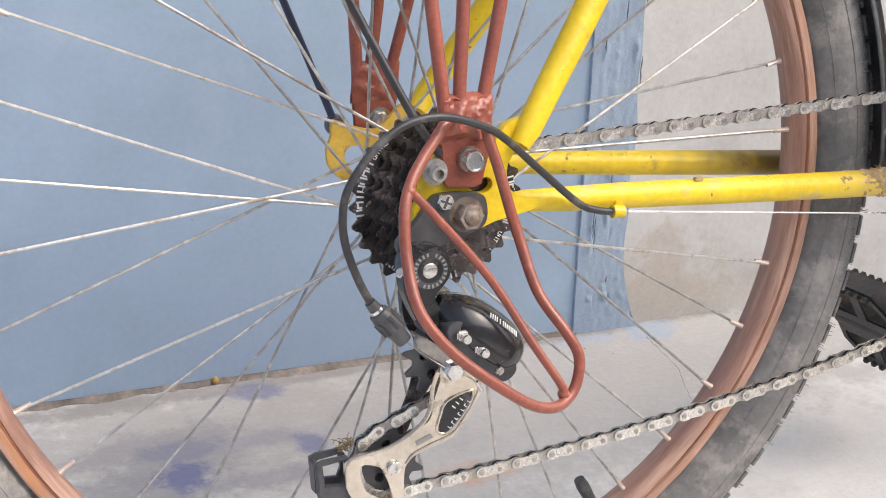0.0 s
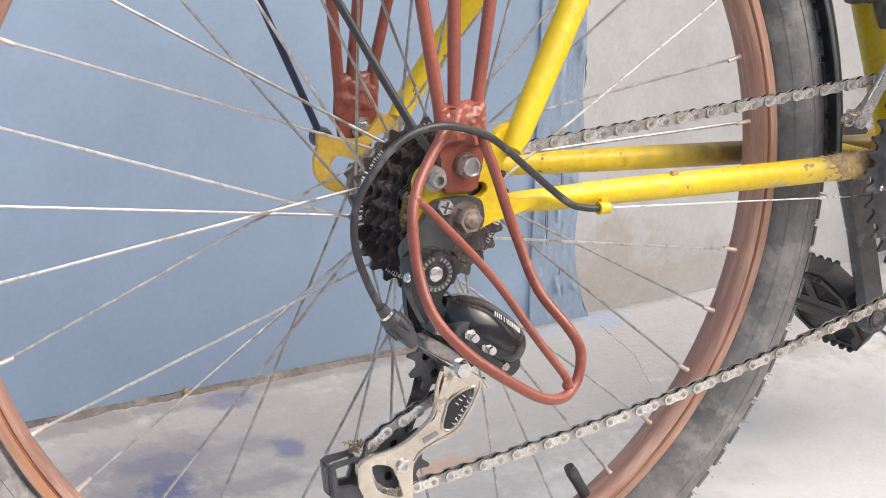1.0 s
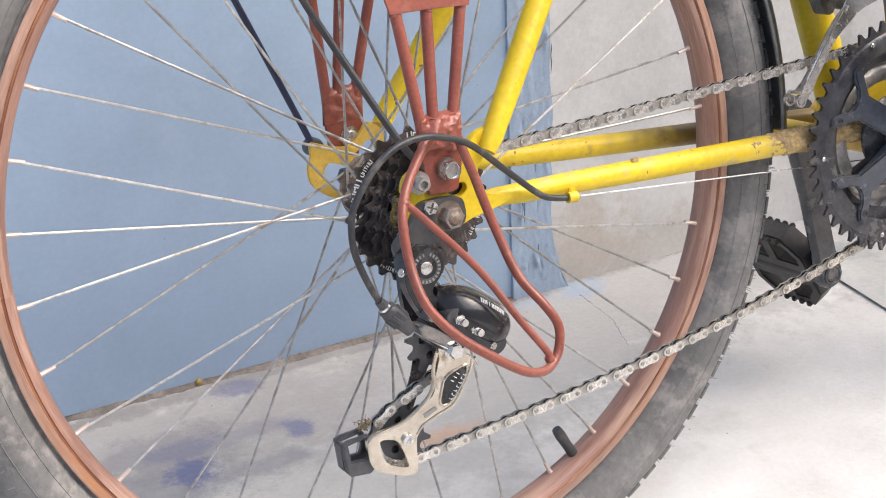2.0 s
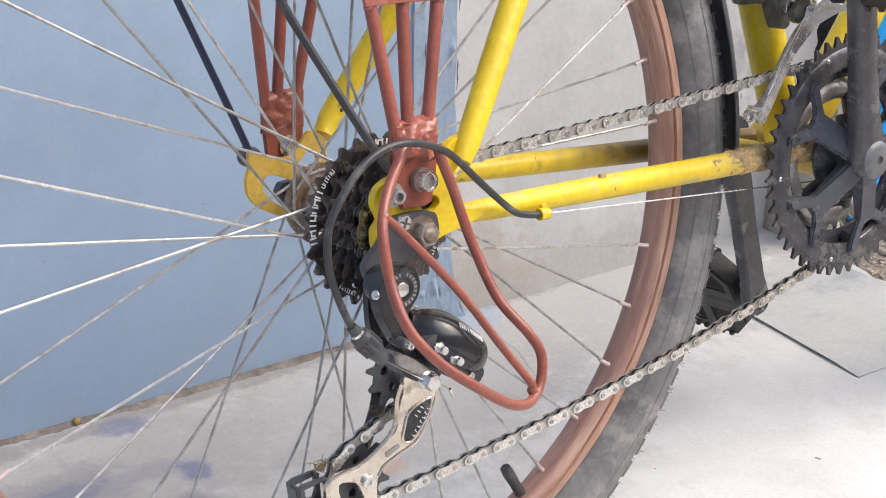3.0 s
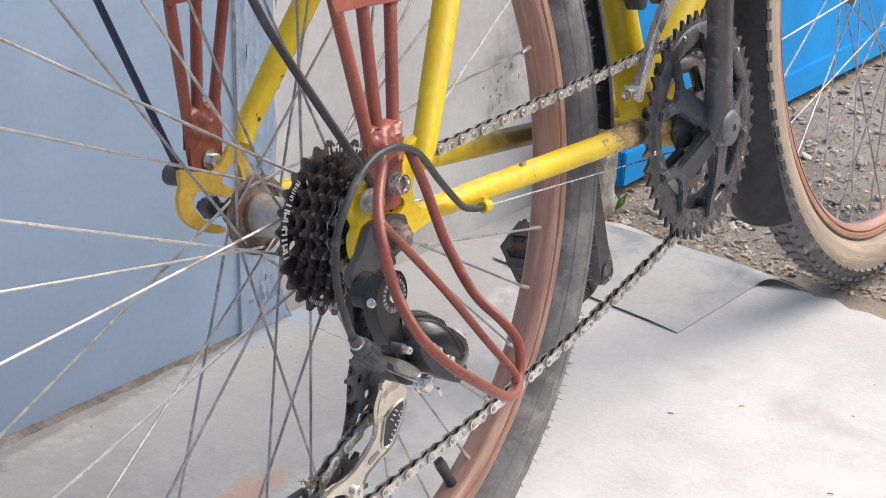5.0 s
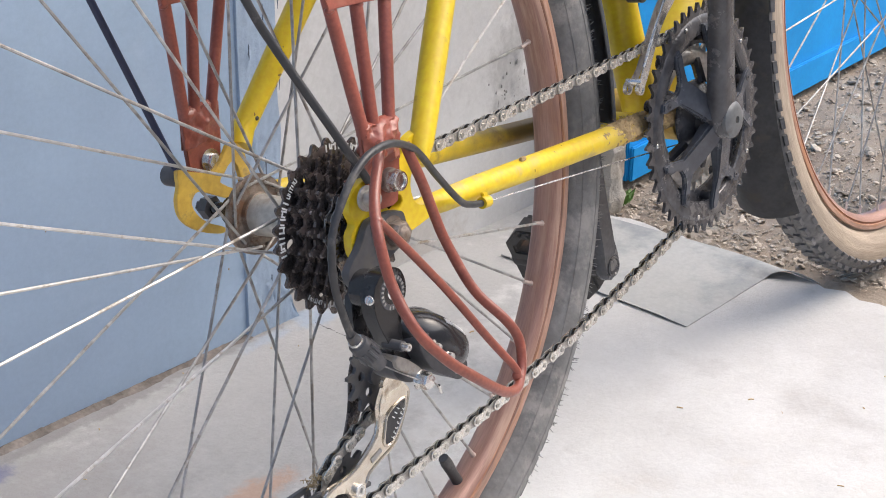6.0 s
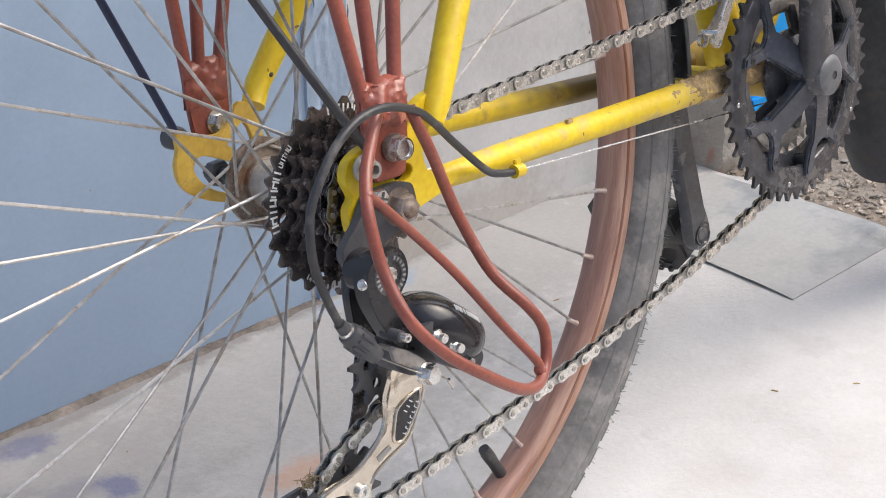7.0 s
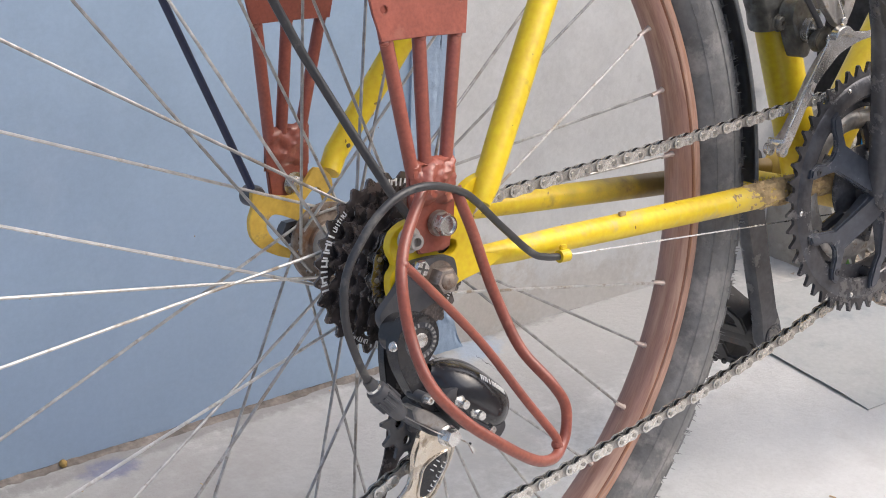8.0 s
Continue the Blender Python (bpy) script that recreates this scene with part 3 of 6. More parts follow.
    ob = part("wall_chips", bm, M_CHIP, smooth=False)
    ob.matrix_basis = turn
    tagged(ob, "small dark scrapes and chips in the cement wall", "chips", kind="stuff")
    # cement part with a broken end
    def rubble(x, z):
        return x > 0.918 + 0.02 * noise.noise((z * 40, 1.0, 2.0)) and z < 0.050 + 0.020 * noise.noise((x * 40, 3.0, 1.0)) or x > 0.998 + 0.012 * noise.noise((z * 35, 5.0, 2.0))

    bm = bmesh.new()
    nx, nz = 200, 320
    g = [[None] * (nz + 1) for _ in range(nx + 1)]
    for i in range(nx + 1):
        for k in range(nz + 1):
            z = H * (k / nz) ** 2.2
            end = 0.965 + 0.010 * noise.noise((z * 16, 2.2, 0)) + 0.006 * noise.noise((z * 60, 9.1, 0))
            x = 0.40 + (end - 0.40) * i / nx
            d = 0.0015 * noise.noise((x * 20, z * 20, 0))
            near = max(0.0, 1 - math.hypot((x - 0.812) / 0.075, (z - 0.195) / 0.085))
            chip = noise.noise((x * 34, z * 34, 5.5)) + 0.5 * noise.noise((x * 90, z * 90, 2.5)) + 1.3 * near - 0.75
            if near > 0 and chip > 0:
                d += min(0.0022, 0.0008 + 0.006 * chip) + 0.0012 * noise.noise((x * 150, z * 150, 1))
            if rubble(x, z):
                d += 0.006 + 0.010 * (0.4 + noise.noise((x * 45, z * 45, 8.1))) + 0.005 * noise.noise((x * 140, z * 140, 3.1))
            g[i][k] = bm.verts.new((x, 0.004 + d, z))
    for i in range(nx):
        for k in range(nz):
            bm.faces.new((g[i][k], g[i + 1][k], g[i + 1][k + 1], g[i][k + 1]))
    ext = bmesh.ops.extrude_edge_only(bm, edges=[e for e in bm.edges if e.is_boundary])
    for v in ext["geom"]:
        if isinstance(v, bmesh.types.BMVert):
            v.co.y = T
    ob = part("wall_cement", bm, [M_CEM, M_RUBBLE], label="bare grey cement wall with a broken, crumbling end")
    for p in ob.data.polygons:
        if rubble(p.center.x, p.center.z):
            p.material_index = 1
    ob.matrix_basis = turn
    tagged(ob, category="wall", kind="structure")


def stub():
    """The broken stub of masonry that stands out from the end of the cement wall."""
    bm = bmesh.new()
    ring, n, m = [], 44, 30
    cx, cy, hx, hy, top = 0.927, 0.347, 0.021, 0.056, 0.20
    for k in range(m + 1):
        z = -0.02 + (top + 0.02) * k / m
        row = []
        for j in range(n):
            a = 2 * math.pi * j / n
            u, v = math.cos(a), math.sin(a)
            f = 1 / max(abs(u), abs(v)) ** 0.85
            p = Vector((cx + hx * u * f, cy + hy * v * f, z))
            q = 1 + 0.10 * noise.noise(p * 38) + 0.07 * noise.noise(p * 95) - 0.10 * (k / m) ** 3
            row.append(bm.verts.new((cx + (p.x - cx) * q, cy + (p.y - cy) * q, z + (0.03 * noise.noise((p.x * 40, p.y * 40, 1.0)) if k == m else 0))))
        ring.append(row)
    for A_, B_ in zip(ring, ring[1:]):
        for j in range(n):
            bm.faces.new((A_[j], A_[(j + 1) % n], B_[(j + 1) % n], B_[j]))
    bm.faces.new(ring[-1])
    ob = part("wall_stub", bm, M_RUBBLE, label="broken masonry stub at the end of the cement wall")
    tagged(ob, category="wall", kind="structure")


def blue_board():
    bm = bmesh.new()
    box(bm, (1.867, -0.011, 0.478), (1.72, 0.008, 0.862), 0.002)
    ob = part("fence_board", bm, M_BBOARD, label="bright blue painted board standing on the gravel", smooth=False)
    ob.matrix_basis = pose(0, 0.34, -0.04)
    bm = bmesh.new()
    box(bm, (1.867, -0.0175, 0.072), (1.712, 0.007, 0.05), 0.002)
    part("rail", bm, M_BBOARD, ob, smooth=False)
    # Added dark block: its colour stands in for the shaded gap beside the board.
    bm = bmesh.new()
    box(bm, (1.895, 0.100, 0.470), (1.72, 0.18, 0.872), 0.003)
    part("frame", bm, M_DARK, ob, "added dark block standing for the shaded gap behind the board", smooth=False)
    tagged(ob, category="board")


def gravel():
    rnd = random.Random(11)
    tpl = bmesh.new()
    bmesh.ops.create_icosphere(tpl, subdivisions=1, radius=1)
    tv = [v.co.copy() for v in tpl.verts]
    tf = [[v.index for v in f.verts] for f in tpl.faces]
    tpl.free()
    verts, faces = [], []
    for k in range(26000):
        x = 0.84 + rnd.random() ** 1.6 * 1.7
        y = rnd.uniform(-0.55, 0.5)
        if x < 0.90 + 0.03 * rnd.random() and y < 0.25:
            continue
        s = rnd.choice((0.0009, 0.0011, 0.0013, 0.0013, 0.0016, 0.0020, 0.0032 if rnd.random() < 0.85 else 0.0065)) * rnd.uniform(0.7, 1.5)
        q = Euler((rnd.gauss(0, 0.3), rnd.gauss(0, 0.3), rnd.random() * 6)).to_matrix()
        sc = Vector((rnd.uniform(0.7, 1.8), rnd.uniform(0.6, 1.2), rnd.uniform(0.2, 0.5)))
        b = len(verts)
        for c in tv:
            w = q @ Vector((c.x * sc.x, c.y * sc.y, c.z * sc.z)) * s * (1 + 0.25 * noise.noise(c * 2 + Vector((k, 0, 0))))
            verts.append((x + w.x, y + w.y, -0.0075 + s * 0.25 + w.z))
        faces += [[b + i for i in f] for f in tf]
    me = bpy.data.meshes.new("gravel")
    me.from_pydata(verts, [], faces)
    mt = M_STONE.copy()
    N, Lk = mt.node_tree.nodes, mt.node_tree.links
    geo = N.new("ShaderNodeNewGeometry")
    mr = [n for n in N if n.type == "MAP_RANGE"][0]
    mr.inputs["To Min"].default_value, mr.inputs["To Max"].default_value = 0.7, 1.5
    Lk.new(geo.outputs["Random Per Island"], mr.inputs[0])
    me.materials.append(mt)
    tagged(new("gravel", me), "loose pale gravel and small stones on brown soil", "gravel", kind="stuff")


def rubber_sheet():
    """A thin grey sheet lying on the floor, one corner curled up."""
    bm = bmesh.new()
    A, B, C, D = Vector((0.669, 0.046, 0)), Vector((0.893, 0.034, 0)), Vector((0.893, 0.30, 0)), Vector((0.70, 0.32, 0))
    n = 40
    g = []
    for i in range(n + 1):
        row = []
        for k in range(n + 1):
            u, v = i / n, k / n
            p = (A * (1 - u) + B * u) * (1 - v) + (D * (1 - u) + C * u) * v
            bend = max(0.0, (u - 0.78) / 0.22) * max(0.0, 1 - v / 0.35) ** 2
            p = p + Vector((-0.020, -0.056, 0)) * bend ** 1.4
            lift = 0.011 * math.sin(math.pi * min(1.0, max(0.0, (u - 0.78) / 0.22))) * max(0.0, 1 - v / 0.30) ** 1.5
            z = 0.0003 + lift + 0.0017 * max(0.0, 1 - 4 * u) * min(1.0, v * 5 + 0.35) + 0.0006 * (1 + noise.noise((p.x * 9, p.y * 9, 0))) * min(1.0, v * 6)
            row.append(bm.verts.new((p.x, p.y, z)))
        g.append(row)
    for i in range(n):
        for k in range(n):
            bm.faces.new((g[i][k], g[i + 1][k], g[i + 1][k + 1], g[i][k + 1]))
    ext = bmesh.ops.extrude_face_region(bm, geom=list(bm.faces))
    bmesh.ops.translate(bm, verts=[v for v in ext["geom"] if isinstance(v, bmesh.types.BMVert)], vec=(0, 0, 0.0007))
    ob = part("floor_sheet", bm, M_SHEET, label="thin grey rubber sheet on the floor, one corner curled up")
    tagged(ob, category="sheet")


ground()
wall()
stub()
blue_board()
gravel()
rubber_sheet()

# ---- the bicycle: its parts are drawn round the rear hub, x forwards, y to its left ----
HUB = 0.3546
LEAN = 8.5
bike = new("bicycle")
bike.matrix_basis = pose(0, -HUB * math.sin(radians(LEAN)), 0, -LEAN)
tagged(bike, "yellow mountain bicycle with red-brown rack leaning on a cement floor", "bicycle")
O = (0, 0, HUB)
BB = Vector((0.450, 0, -0.038))
R_RIM, R_NIP = 0.302, 0.2854


def bpart(name, bm, material, label="", smooth=True):
    return part(name, bm, material, bike, label, off=O, smooth=smooth)


def wheel(name, at, phase, tan=False, simple=False):
    """A spoked wheel round a hub: hub shell, rim, tyre, 36 spokes with their nipples."""
    yr, yl, rf = -0.026, 0.039, 0.0227
    if simple:
        yr, yl = -0.033, 0.033
    bm = bmesh.new()
    lathe(bm, [(0.0160, yr), (0.0150, yr + 0.006), (0.0136, 0.0), (0.0136, 0.012), (0.0142, yl - 0.008), (0.0145, yl - 0.003), (0.0145, yl)], seg=36)
    w = part(name, bm, M_BARREL, bike, "rear wheel with rusty hub and brown rim" if not simple else "front wheel with tan-walled tyre", off=at)
    for y, s in ((yr, -1), (yl, 1)):
        bm = bmesh.new()
        holes = [disc(rf * math.cos(2 * math.pi * i / 18), rf * math.sin(2 * math.pi * i / 18), 0.0016, 6) for i in range(18)]
        plate(bm, disc(0, 0, 0.0275, 40), y - 0.0015, y + 0.0015, holes)
        for q in range(18):
            if q % 2:
                ellipsoid(bm, (rf * math.cos(2 * math.pi * (q + 0.4) / 18), y - 0.0018, rf * math.sin(2 * math.pi * (q + 0.4) / 18)), (0.0021, 0.0014, 0.0021), u=8, v=5)
        part("hub_flange", bm, M_HUB, w, "rusty steel hub flange")
        bm = bmesh.new()
        c = y - s * 0.0035
        lathe(bm, [(0.0140, c - 0.0018), (0.0152, c - 0.0012), (0.0154, c + 0.0012 * s), (0.0156, y - s * 0.0012), (0.0140, y - s * 0.0012)], seg=36)
        part("flange_collar", bm, M_HUB, w)
    bm = bmesh.new()
    lathe(bm, [(0.0115, yl + 0.0015), (0.0115, yl + 0.010), (0.0098, yl + 0.012), (0.0098, yl + 0.0245), (0.0048, yl + 0.02), (0.0048, yl + 0.04)], seg=18)
    part("axle", bm, M_BLKG, w, "dark locknuts and axle end")
    # rim: hollow section with stepped sides
    half = [(R_NIP - 0.0004, 0.0), (R_NIP, 0.0060), (R_NIP + 0.0020, 0.0095), (R_NIP + 0.0050, 0.0120), (R_NIP + 0.0078, 0.0131), (R_NIP + 0.0084, 0.0122), (R_NIP + 0.0100, 0.0122), (R_NIP + 0.0106, 0.0134), (R_RIM - 0.0012, 0.0142), (R_RIM, 0.0136), (R_RIM, 0.0122), (R_RIM - 0.007, 0.0115), (R_RIM - 0.009, 0.0)]
    prof = [(r, -y) for r, y in half] + [(r, y) for r, y in half[-2:0:-1]]
    bm = bmesh.new()
    lathe(bm, prof, seg=144, closed=True)
    rim = part("rim", bm, [M_RIM, M_RIMD, M_RIML], w, "worn reddish-brown metal rim with a rust-stained groove")
    for p in rim.data.polygons:
        r = math.hypot(p.center.x, p.center.z)
        if R_NIP + 0.0079 < r < R_NIP + 0.0102:
            p.material_index = 1
        elif r > R_NIP + 0.0102:
            p.material_index = 2
    # tyre
    ro, wd = 0.352, 0.0235
    bm = bmesh.new()
    prof = []
    n = 20
    rc = (R_RIM + ro) / 2
    for i in range(n + 1):
        a = math.radians(-157 + 314 * i / n)
        rr = (ro - rc) * math.cos(a)
        prof.append((rc + rr, wd * math.sin(a)))
    prof = [(max(r, R_RIM - 0.004), max(-wd, min(wd, y))) for r, y in prof]
    prof.append((R_RIM - 0.004, 0.0105))
    prof.insert(0, (R_RIM - 0.004, -0.0105))
    lathe(bm, prof, seg=144, closed=True)
    ty = part("tyre", bm, [M_TYRE, M_TAN] if tan else M_TYRE, w, "worn tyre with a tan side wall" if tan else "worn dusty black rubber tyre with fine hairs")
    if tan:
        for p in ty.data.polygons:
            if math.hypot(p.center.x, p.center.z) < rc + 0.012:
                p.material_index = 1
    # tread blocks, kept as one joined piece
    bm = bmesh.new()
    rows = ((-0.0205, 26, 0.0045), (-0.010, 8, 0.006), (0.0, 0, 0.006), (0.010, -8, 0.006), (0.0205, -26, 0.0045))
    cnt = 104
    for q, (y, tilt, hy) in enumerate(rows if tan else rows[1:4]):
        rad = rc + (ro - rc) * math.sqrt(max(0, 1 - (y / wd) ** 2))
        for i in range(cnt):
            a = 2 * math.pi * (i + 0.5 * (q % 2)) / cnt
            m = Matrix.Rotation(-a, 4, "Y") @ Matrix.Translation((rad, y, 0)) @ Matrix.Rotation(radians(tilt * (1.6 if abs(y) > 0.015 else 1)), 4, "Z")
            bmesh.ops.create_cube(bm, size=1, matrix=m @ Matrix.Translation((0 if tan else -0.00112, 0, 0)) @ Matrix.Diagonal((0.0045 if tan else 0.0026, hy * 1.3, 0.0125 if tan else 0.015, 1)))
    tagged(part("tread", bm, M_TYRE, w, smooth=False), kind="stuff")
    if not tan:
        bm = bmesh.new()
        rnd = random.Random(8)
        for i in range(900):
            a, y = rnd.random() * 2 * math.pi, rnd.choice((-0.022, -0.0215, -0.016, 0.02))
            rad = rc + (ro - rc) * math.sqrt(max(0, 1 - (y / wd) ** 2))
            l = rnd.uniform(0.0025, 0.0065)
            rot = Matrix.Rotation(-a, 3, "Y")
            b = rot @ Vector((rad, y, 0))
            t = rot @ Vector((rad + l * 0.9, y - l * rnd.uniform(0.1, 0.5), l * rnd.uniform(-0.4, 0.4)))
            tube(bm, [b, t], [0.00035, 0.0002], 3)
        tagged(part("moulding_hair", bm, M_TYRE, w), kind="stuff")
        for a, th in ((-122, 0.0004), (-84, 0.0005)):
            r, y = rc + (ro - rc) * math.cos(radians(a)), wd * math.sin(radians(a))
            bm = bmesh.new()
            lathe(bm, [(r - th, y), (r, y - th), (r + th, y), (r, y + th)], seg=120, closed=True)
            part("mould_line", bm, M_TYRE, w)
    # spokes
    first = {}
    nip = None
    for k in range(36):
        right = k % 2 == 0
        sg = -1 if (k // 2) % 2 else 1
        phi = phase + 10 * k
        y = yr if right else yl
        al = radians((92 if right else 98) if sg > 0 else -66)
        key = (right, sg)
        inner = y + (0.002 if (sg > 0) == right else -0.002)
        if key not in first:
            bm = bmesh.new()
            h = Vector((rf * math.cos(al), y, rf * math.sin(al)))
            h2 = Vector((rf * math.cos(al), inner, rf * math.sin(al)))
            e = Vector((R_NIP - 0.004, 0.0012 * (-1 if right else 1), 0))
            tube(bm, [h * 1.0 + Vector((0, (y - inner), 0)), h2, h2.lerp(e, 0.02), e], 0.00105, 7)
            ob = part("spoke", bm, M_SPOKE, w)
            first[key] = ob
        else:
            ob = again(first[key], Matrix(), w)
        ob.matrix_basis = Matrix.Rotation(-radians(phi), 4, "Y")
        if nip is None:
            bm = bmesh.new()
            tube(bm, [(R_NIP - 0.0115, 0, 0), (R_NIP - 0.002, 0, 0), (R_NIP + 0.001, 0, 0)], [0.0016, 0.0018, 0.0030], 8)
            nip = part("nipple", bm, M_NIP, w)
            o = nip
        else:
            o = again(nip, Matrix(), w)
        o.matrix_basis = Matrix.Rotation(-radians(phi), 4, "Y") @ Matrix.Translation((0, 0.0012 * (-1 if right else 1), 0))
        # Seven chosen rear spokes keep the lighter grey, all others the darker.
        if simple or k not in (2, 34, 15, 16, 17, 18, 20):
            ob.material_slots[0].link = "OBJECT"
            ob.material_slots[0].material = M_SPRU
    return w


rear = wheel("rear_wheel", O, 2.5)
front = wheel("front_wheel", (1.0, 0, HUB), 4.0, tan=True, simple=True)
bm = bmesh.new()
va = radians(-62.5)
tube(bm, [Vector((math.cos(va) * r, 0, math.sin(va) * r)) for r in (0.288, 0.272, 0.268, 0.262, 0.256)], [0.0045, 0.0043, 0.0046, 0.0048, 0.0040], 14)
part("valve", bm, M_CABLE, rear, "black rubber tyre valve with cap")


# frame
def frame_tube(name, pts, r, material=M_YEL, seg=20, label=""):
    bm = bmesh.new()
    tube(bm, pts, r, seg)
    return bpart(name, bm, material, label)


for s in (-1, 1):
    st = Vector((0.0445 if s < 0 else 0.041, -0.0745 if s < 0 else 0.0830, 0.047))
    dv = Vector((0.0687, -0.0213 * s, 0.0958))
    foot = st + dv * -0.10 if s < 0 else Vector((0.0316, 0.0785, 0.0356))
    stay = frame_tube("seat_stay", [foot, st, st + dv * 0.5, st + dv * 1.5, st + dv * 3.2], [0.0062 if s < 0 else 0.0076, 0.0082, 0.0092, 0.0094, 0.0094], label="glossy yellow painted seat stay")
    if s == 1:
        bm = bmesh.new()
        ellipsoid(bm, st + dv * 0.05 + Vector((0.0016, -0.0078, 0.0010)), (0.0019, 0.0019, 0.0019), u=12, v=8)
        part("vent_hole", bm, M_DARK, stay, "small dark vent hole")
    frame_tube("chain_stay", [(0.034, (0.0660 if s < 0 else 0.0735) * s, 0.0012), (0.044, (0.0650 if s < 0 else 0.0715) * s, 0.0004), (0.0733, (0.0615 if s < 0 else 0.0665) * s, -0.0027), (0.115, 0.0585 * s, -0.0056), (0.182, 0.0530 * s, -0.0115), (0.303, 0.0432 * s, -0.0218), (0.445, 0.0320 * s, -0.0335)],
               [0.0050, 0.0066, 0.0078, 0.0084, 0.0089, 0.0094, 0.0095], M_YSTAY if s < 0 else M_YFAR, label="yellow painted chain stay, scuffed and dusty; the far one ends in painted shade")
bm = bmesh.new()
lathe(bm, [(0.017, -0.036), (0.0205, -0.036), (0.0212, -0.034), (0.0212, 0.034), (0.0205, 0.036), (0.017, 0.036)], BB.x, BB.z, 32)
bpart("bottom_bracket", bm, M_YOLD, "dusty yellow bottom bracket shell")
frame_tube("seat_tube", [BB + Vector((-0.012, 0, 0.008)), BB + Vector((-0.118, 0, 0.40))], 0.0165, label="yellow painted seat tube")
frame_tube("down_tube", [BB + Vector((0.01, 0, 0.012)), BB + Vector((0.30, 0, 0.34))], 0.018, label="yellow painted down tube")
frame_tube("stay_bridge", [(0.385, -0.040, -0.028), (0.385, 0.040, -0.028)], 0.008)


def dirt_sleeve(s, x0, x1, peak, keep, ramp, fine, material, name, label, seed, hairs=0):
    """A crust of dirt on a chain stay, patchy and uneven, thickest near its front end."""
    a, e = Vector((0.303, 0.0432 * s, -0.0218)), Vector((0.445, 0.0320 * s, -0.0335))
    bm = bmesh.new()
    n, k = 150, 44
    g = []
    for i in range(n + 1):
        x = x0 + (x1 - x0) * i / n
        u = i / n
        c = a.lerp(e, (x - a.x) / (e.x - a.x))
        row = []
        for j in range(k):
            t = 2 * math.pi * j / k
            v = Vector((x * 40, math.cos(t) * 1.1, math.sin(t) * 1.1 + seed)) * fine
            h = noise.noise(v) + 0.7 * noise.noise(v * 3.1) + 0.5 * noise.noise(v * 7.3)
            w = keep - (1.5 + keep * 0.5) * (1 - min(1.0, ramp * u)) + 0.35 * math.sin(t) - (3 * (u - 0.97) * 20 if u > 0.97 else 0)
            r = 0.0094 + max(-0.0012, min(peak, 0.0017 * (h + w)))
            row.append(bm.verts.new(c + Vector((0, math.cos(t) * r, math.sin(t) * r))))
        g.append(row)
    for i in range(n):
        for j in range(k):
            bm.faces.new((g[i][j], g[i + 1][j], g[i + 1][(j + 1) % k], g[i][(j + 1) % k]))
    rnd = random.Random(seed)
    for q in range(hairs):
        x = x0 + (x1 - x0) * rnd.uniform(0.35, 0.95)
        c = a.lerp(e, (x - a.x) / (e.x - a.x))
        t = rnd.uniform(0.5, 2.9)
        d = Vector((0, math.cos(t), math.sin(t)))
        l = rnd.uniform(0.0015, 0.004)
        p = c + d * 0.0098
        tube(bm, [p, p + d * l * 0.6 + Vector((rnd.uniform(-l, l) * 0.5, 0, 0)), p + d * l + Vector((rnd.uniform(-l, l), 0, 0))], 0.00022, 3)
    tagged(bpart(name, bm, material, label), kind="stuff")


dirt_sleeve(-1, 0.275, 0.440, 0.0024, 0.45, 2.4, 2.8, M_DUST, "caked_dust", "caked brown dust on the stay", 2, 160)
bm = bmesh.new()
box(bm, (0, 0, 0), (0.006, 0.003, 0.003), 0.0005)
chip = bpart("paint_scab", bm, M_DUST, "brown scab of chipped paint")
chip.location = Vector((0.176, -0.0570, -0.0015)) + Vector(O)



def chips(a, e, r, n, seed, size=0.0008):
    """Small dark chips in the paint of a tube that runs from a to e."""
    rnd = random.Random(seed)
    a, e = Vector(a), Vector(e)
    d = (e - a).normalized()
    o1 = d.orthogonal().normalized()
    o2 = d.cross(o1)
    bm = bmesh.new()
    for q in range(n):
        t = rnd.random() * 6.283
        nrm = o1 * math.cos(t) + o2 * math.sin(t)
        p = a.lerp(e, rnd.random()) + nrm * r
        s = size * rnd.uniform(0.5, 1.6)
        m = Matrix((d, nrm.cross(d), nrm)).transposed().to_4x4()
        m.translation = p
        bmesh.ops.create_icosphere(bm, subdivisions=1, radius=1, matrix=m @ Matrix.Rotation(rnd.random() * 3, 4, "Z") @ Matrix.Diagonal((s * rnd.uniform(1, 2.6), s, 0.00022, 1)))
    tagged(bpart("paint_wear", bm, M_GRIME, "tiny dark chips in the yellow paint"), kind="stuff")


chips((0.12, -0.0581, -0.0060), (0.30, -0.0434, -0.0215), 0.0088, 14, 3, 0.0006)
chips((0.12, 0.0581, -0.0060), (0.27, 0.0458, -0.0190), 0.0087, 30, 4, 0.0008)
chips((0.046, 0.0815, 0.054), (0.144, 0.0511, 0.190), 0.0091, 26, 5, 0.0007)
chips((0.046, -0.073, 0.054), (0.144, -0.0426, 0.190), 0.0091, 6, 6, 0.0005)

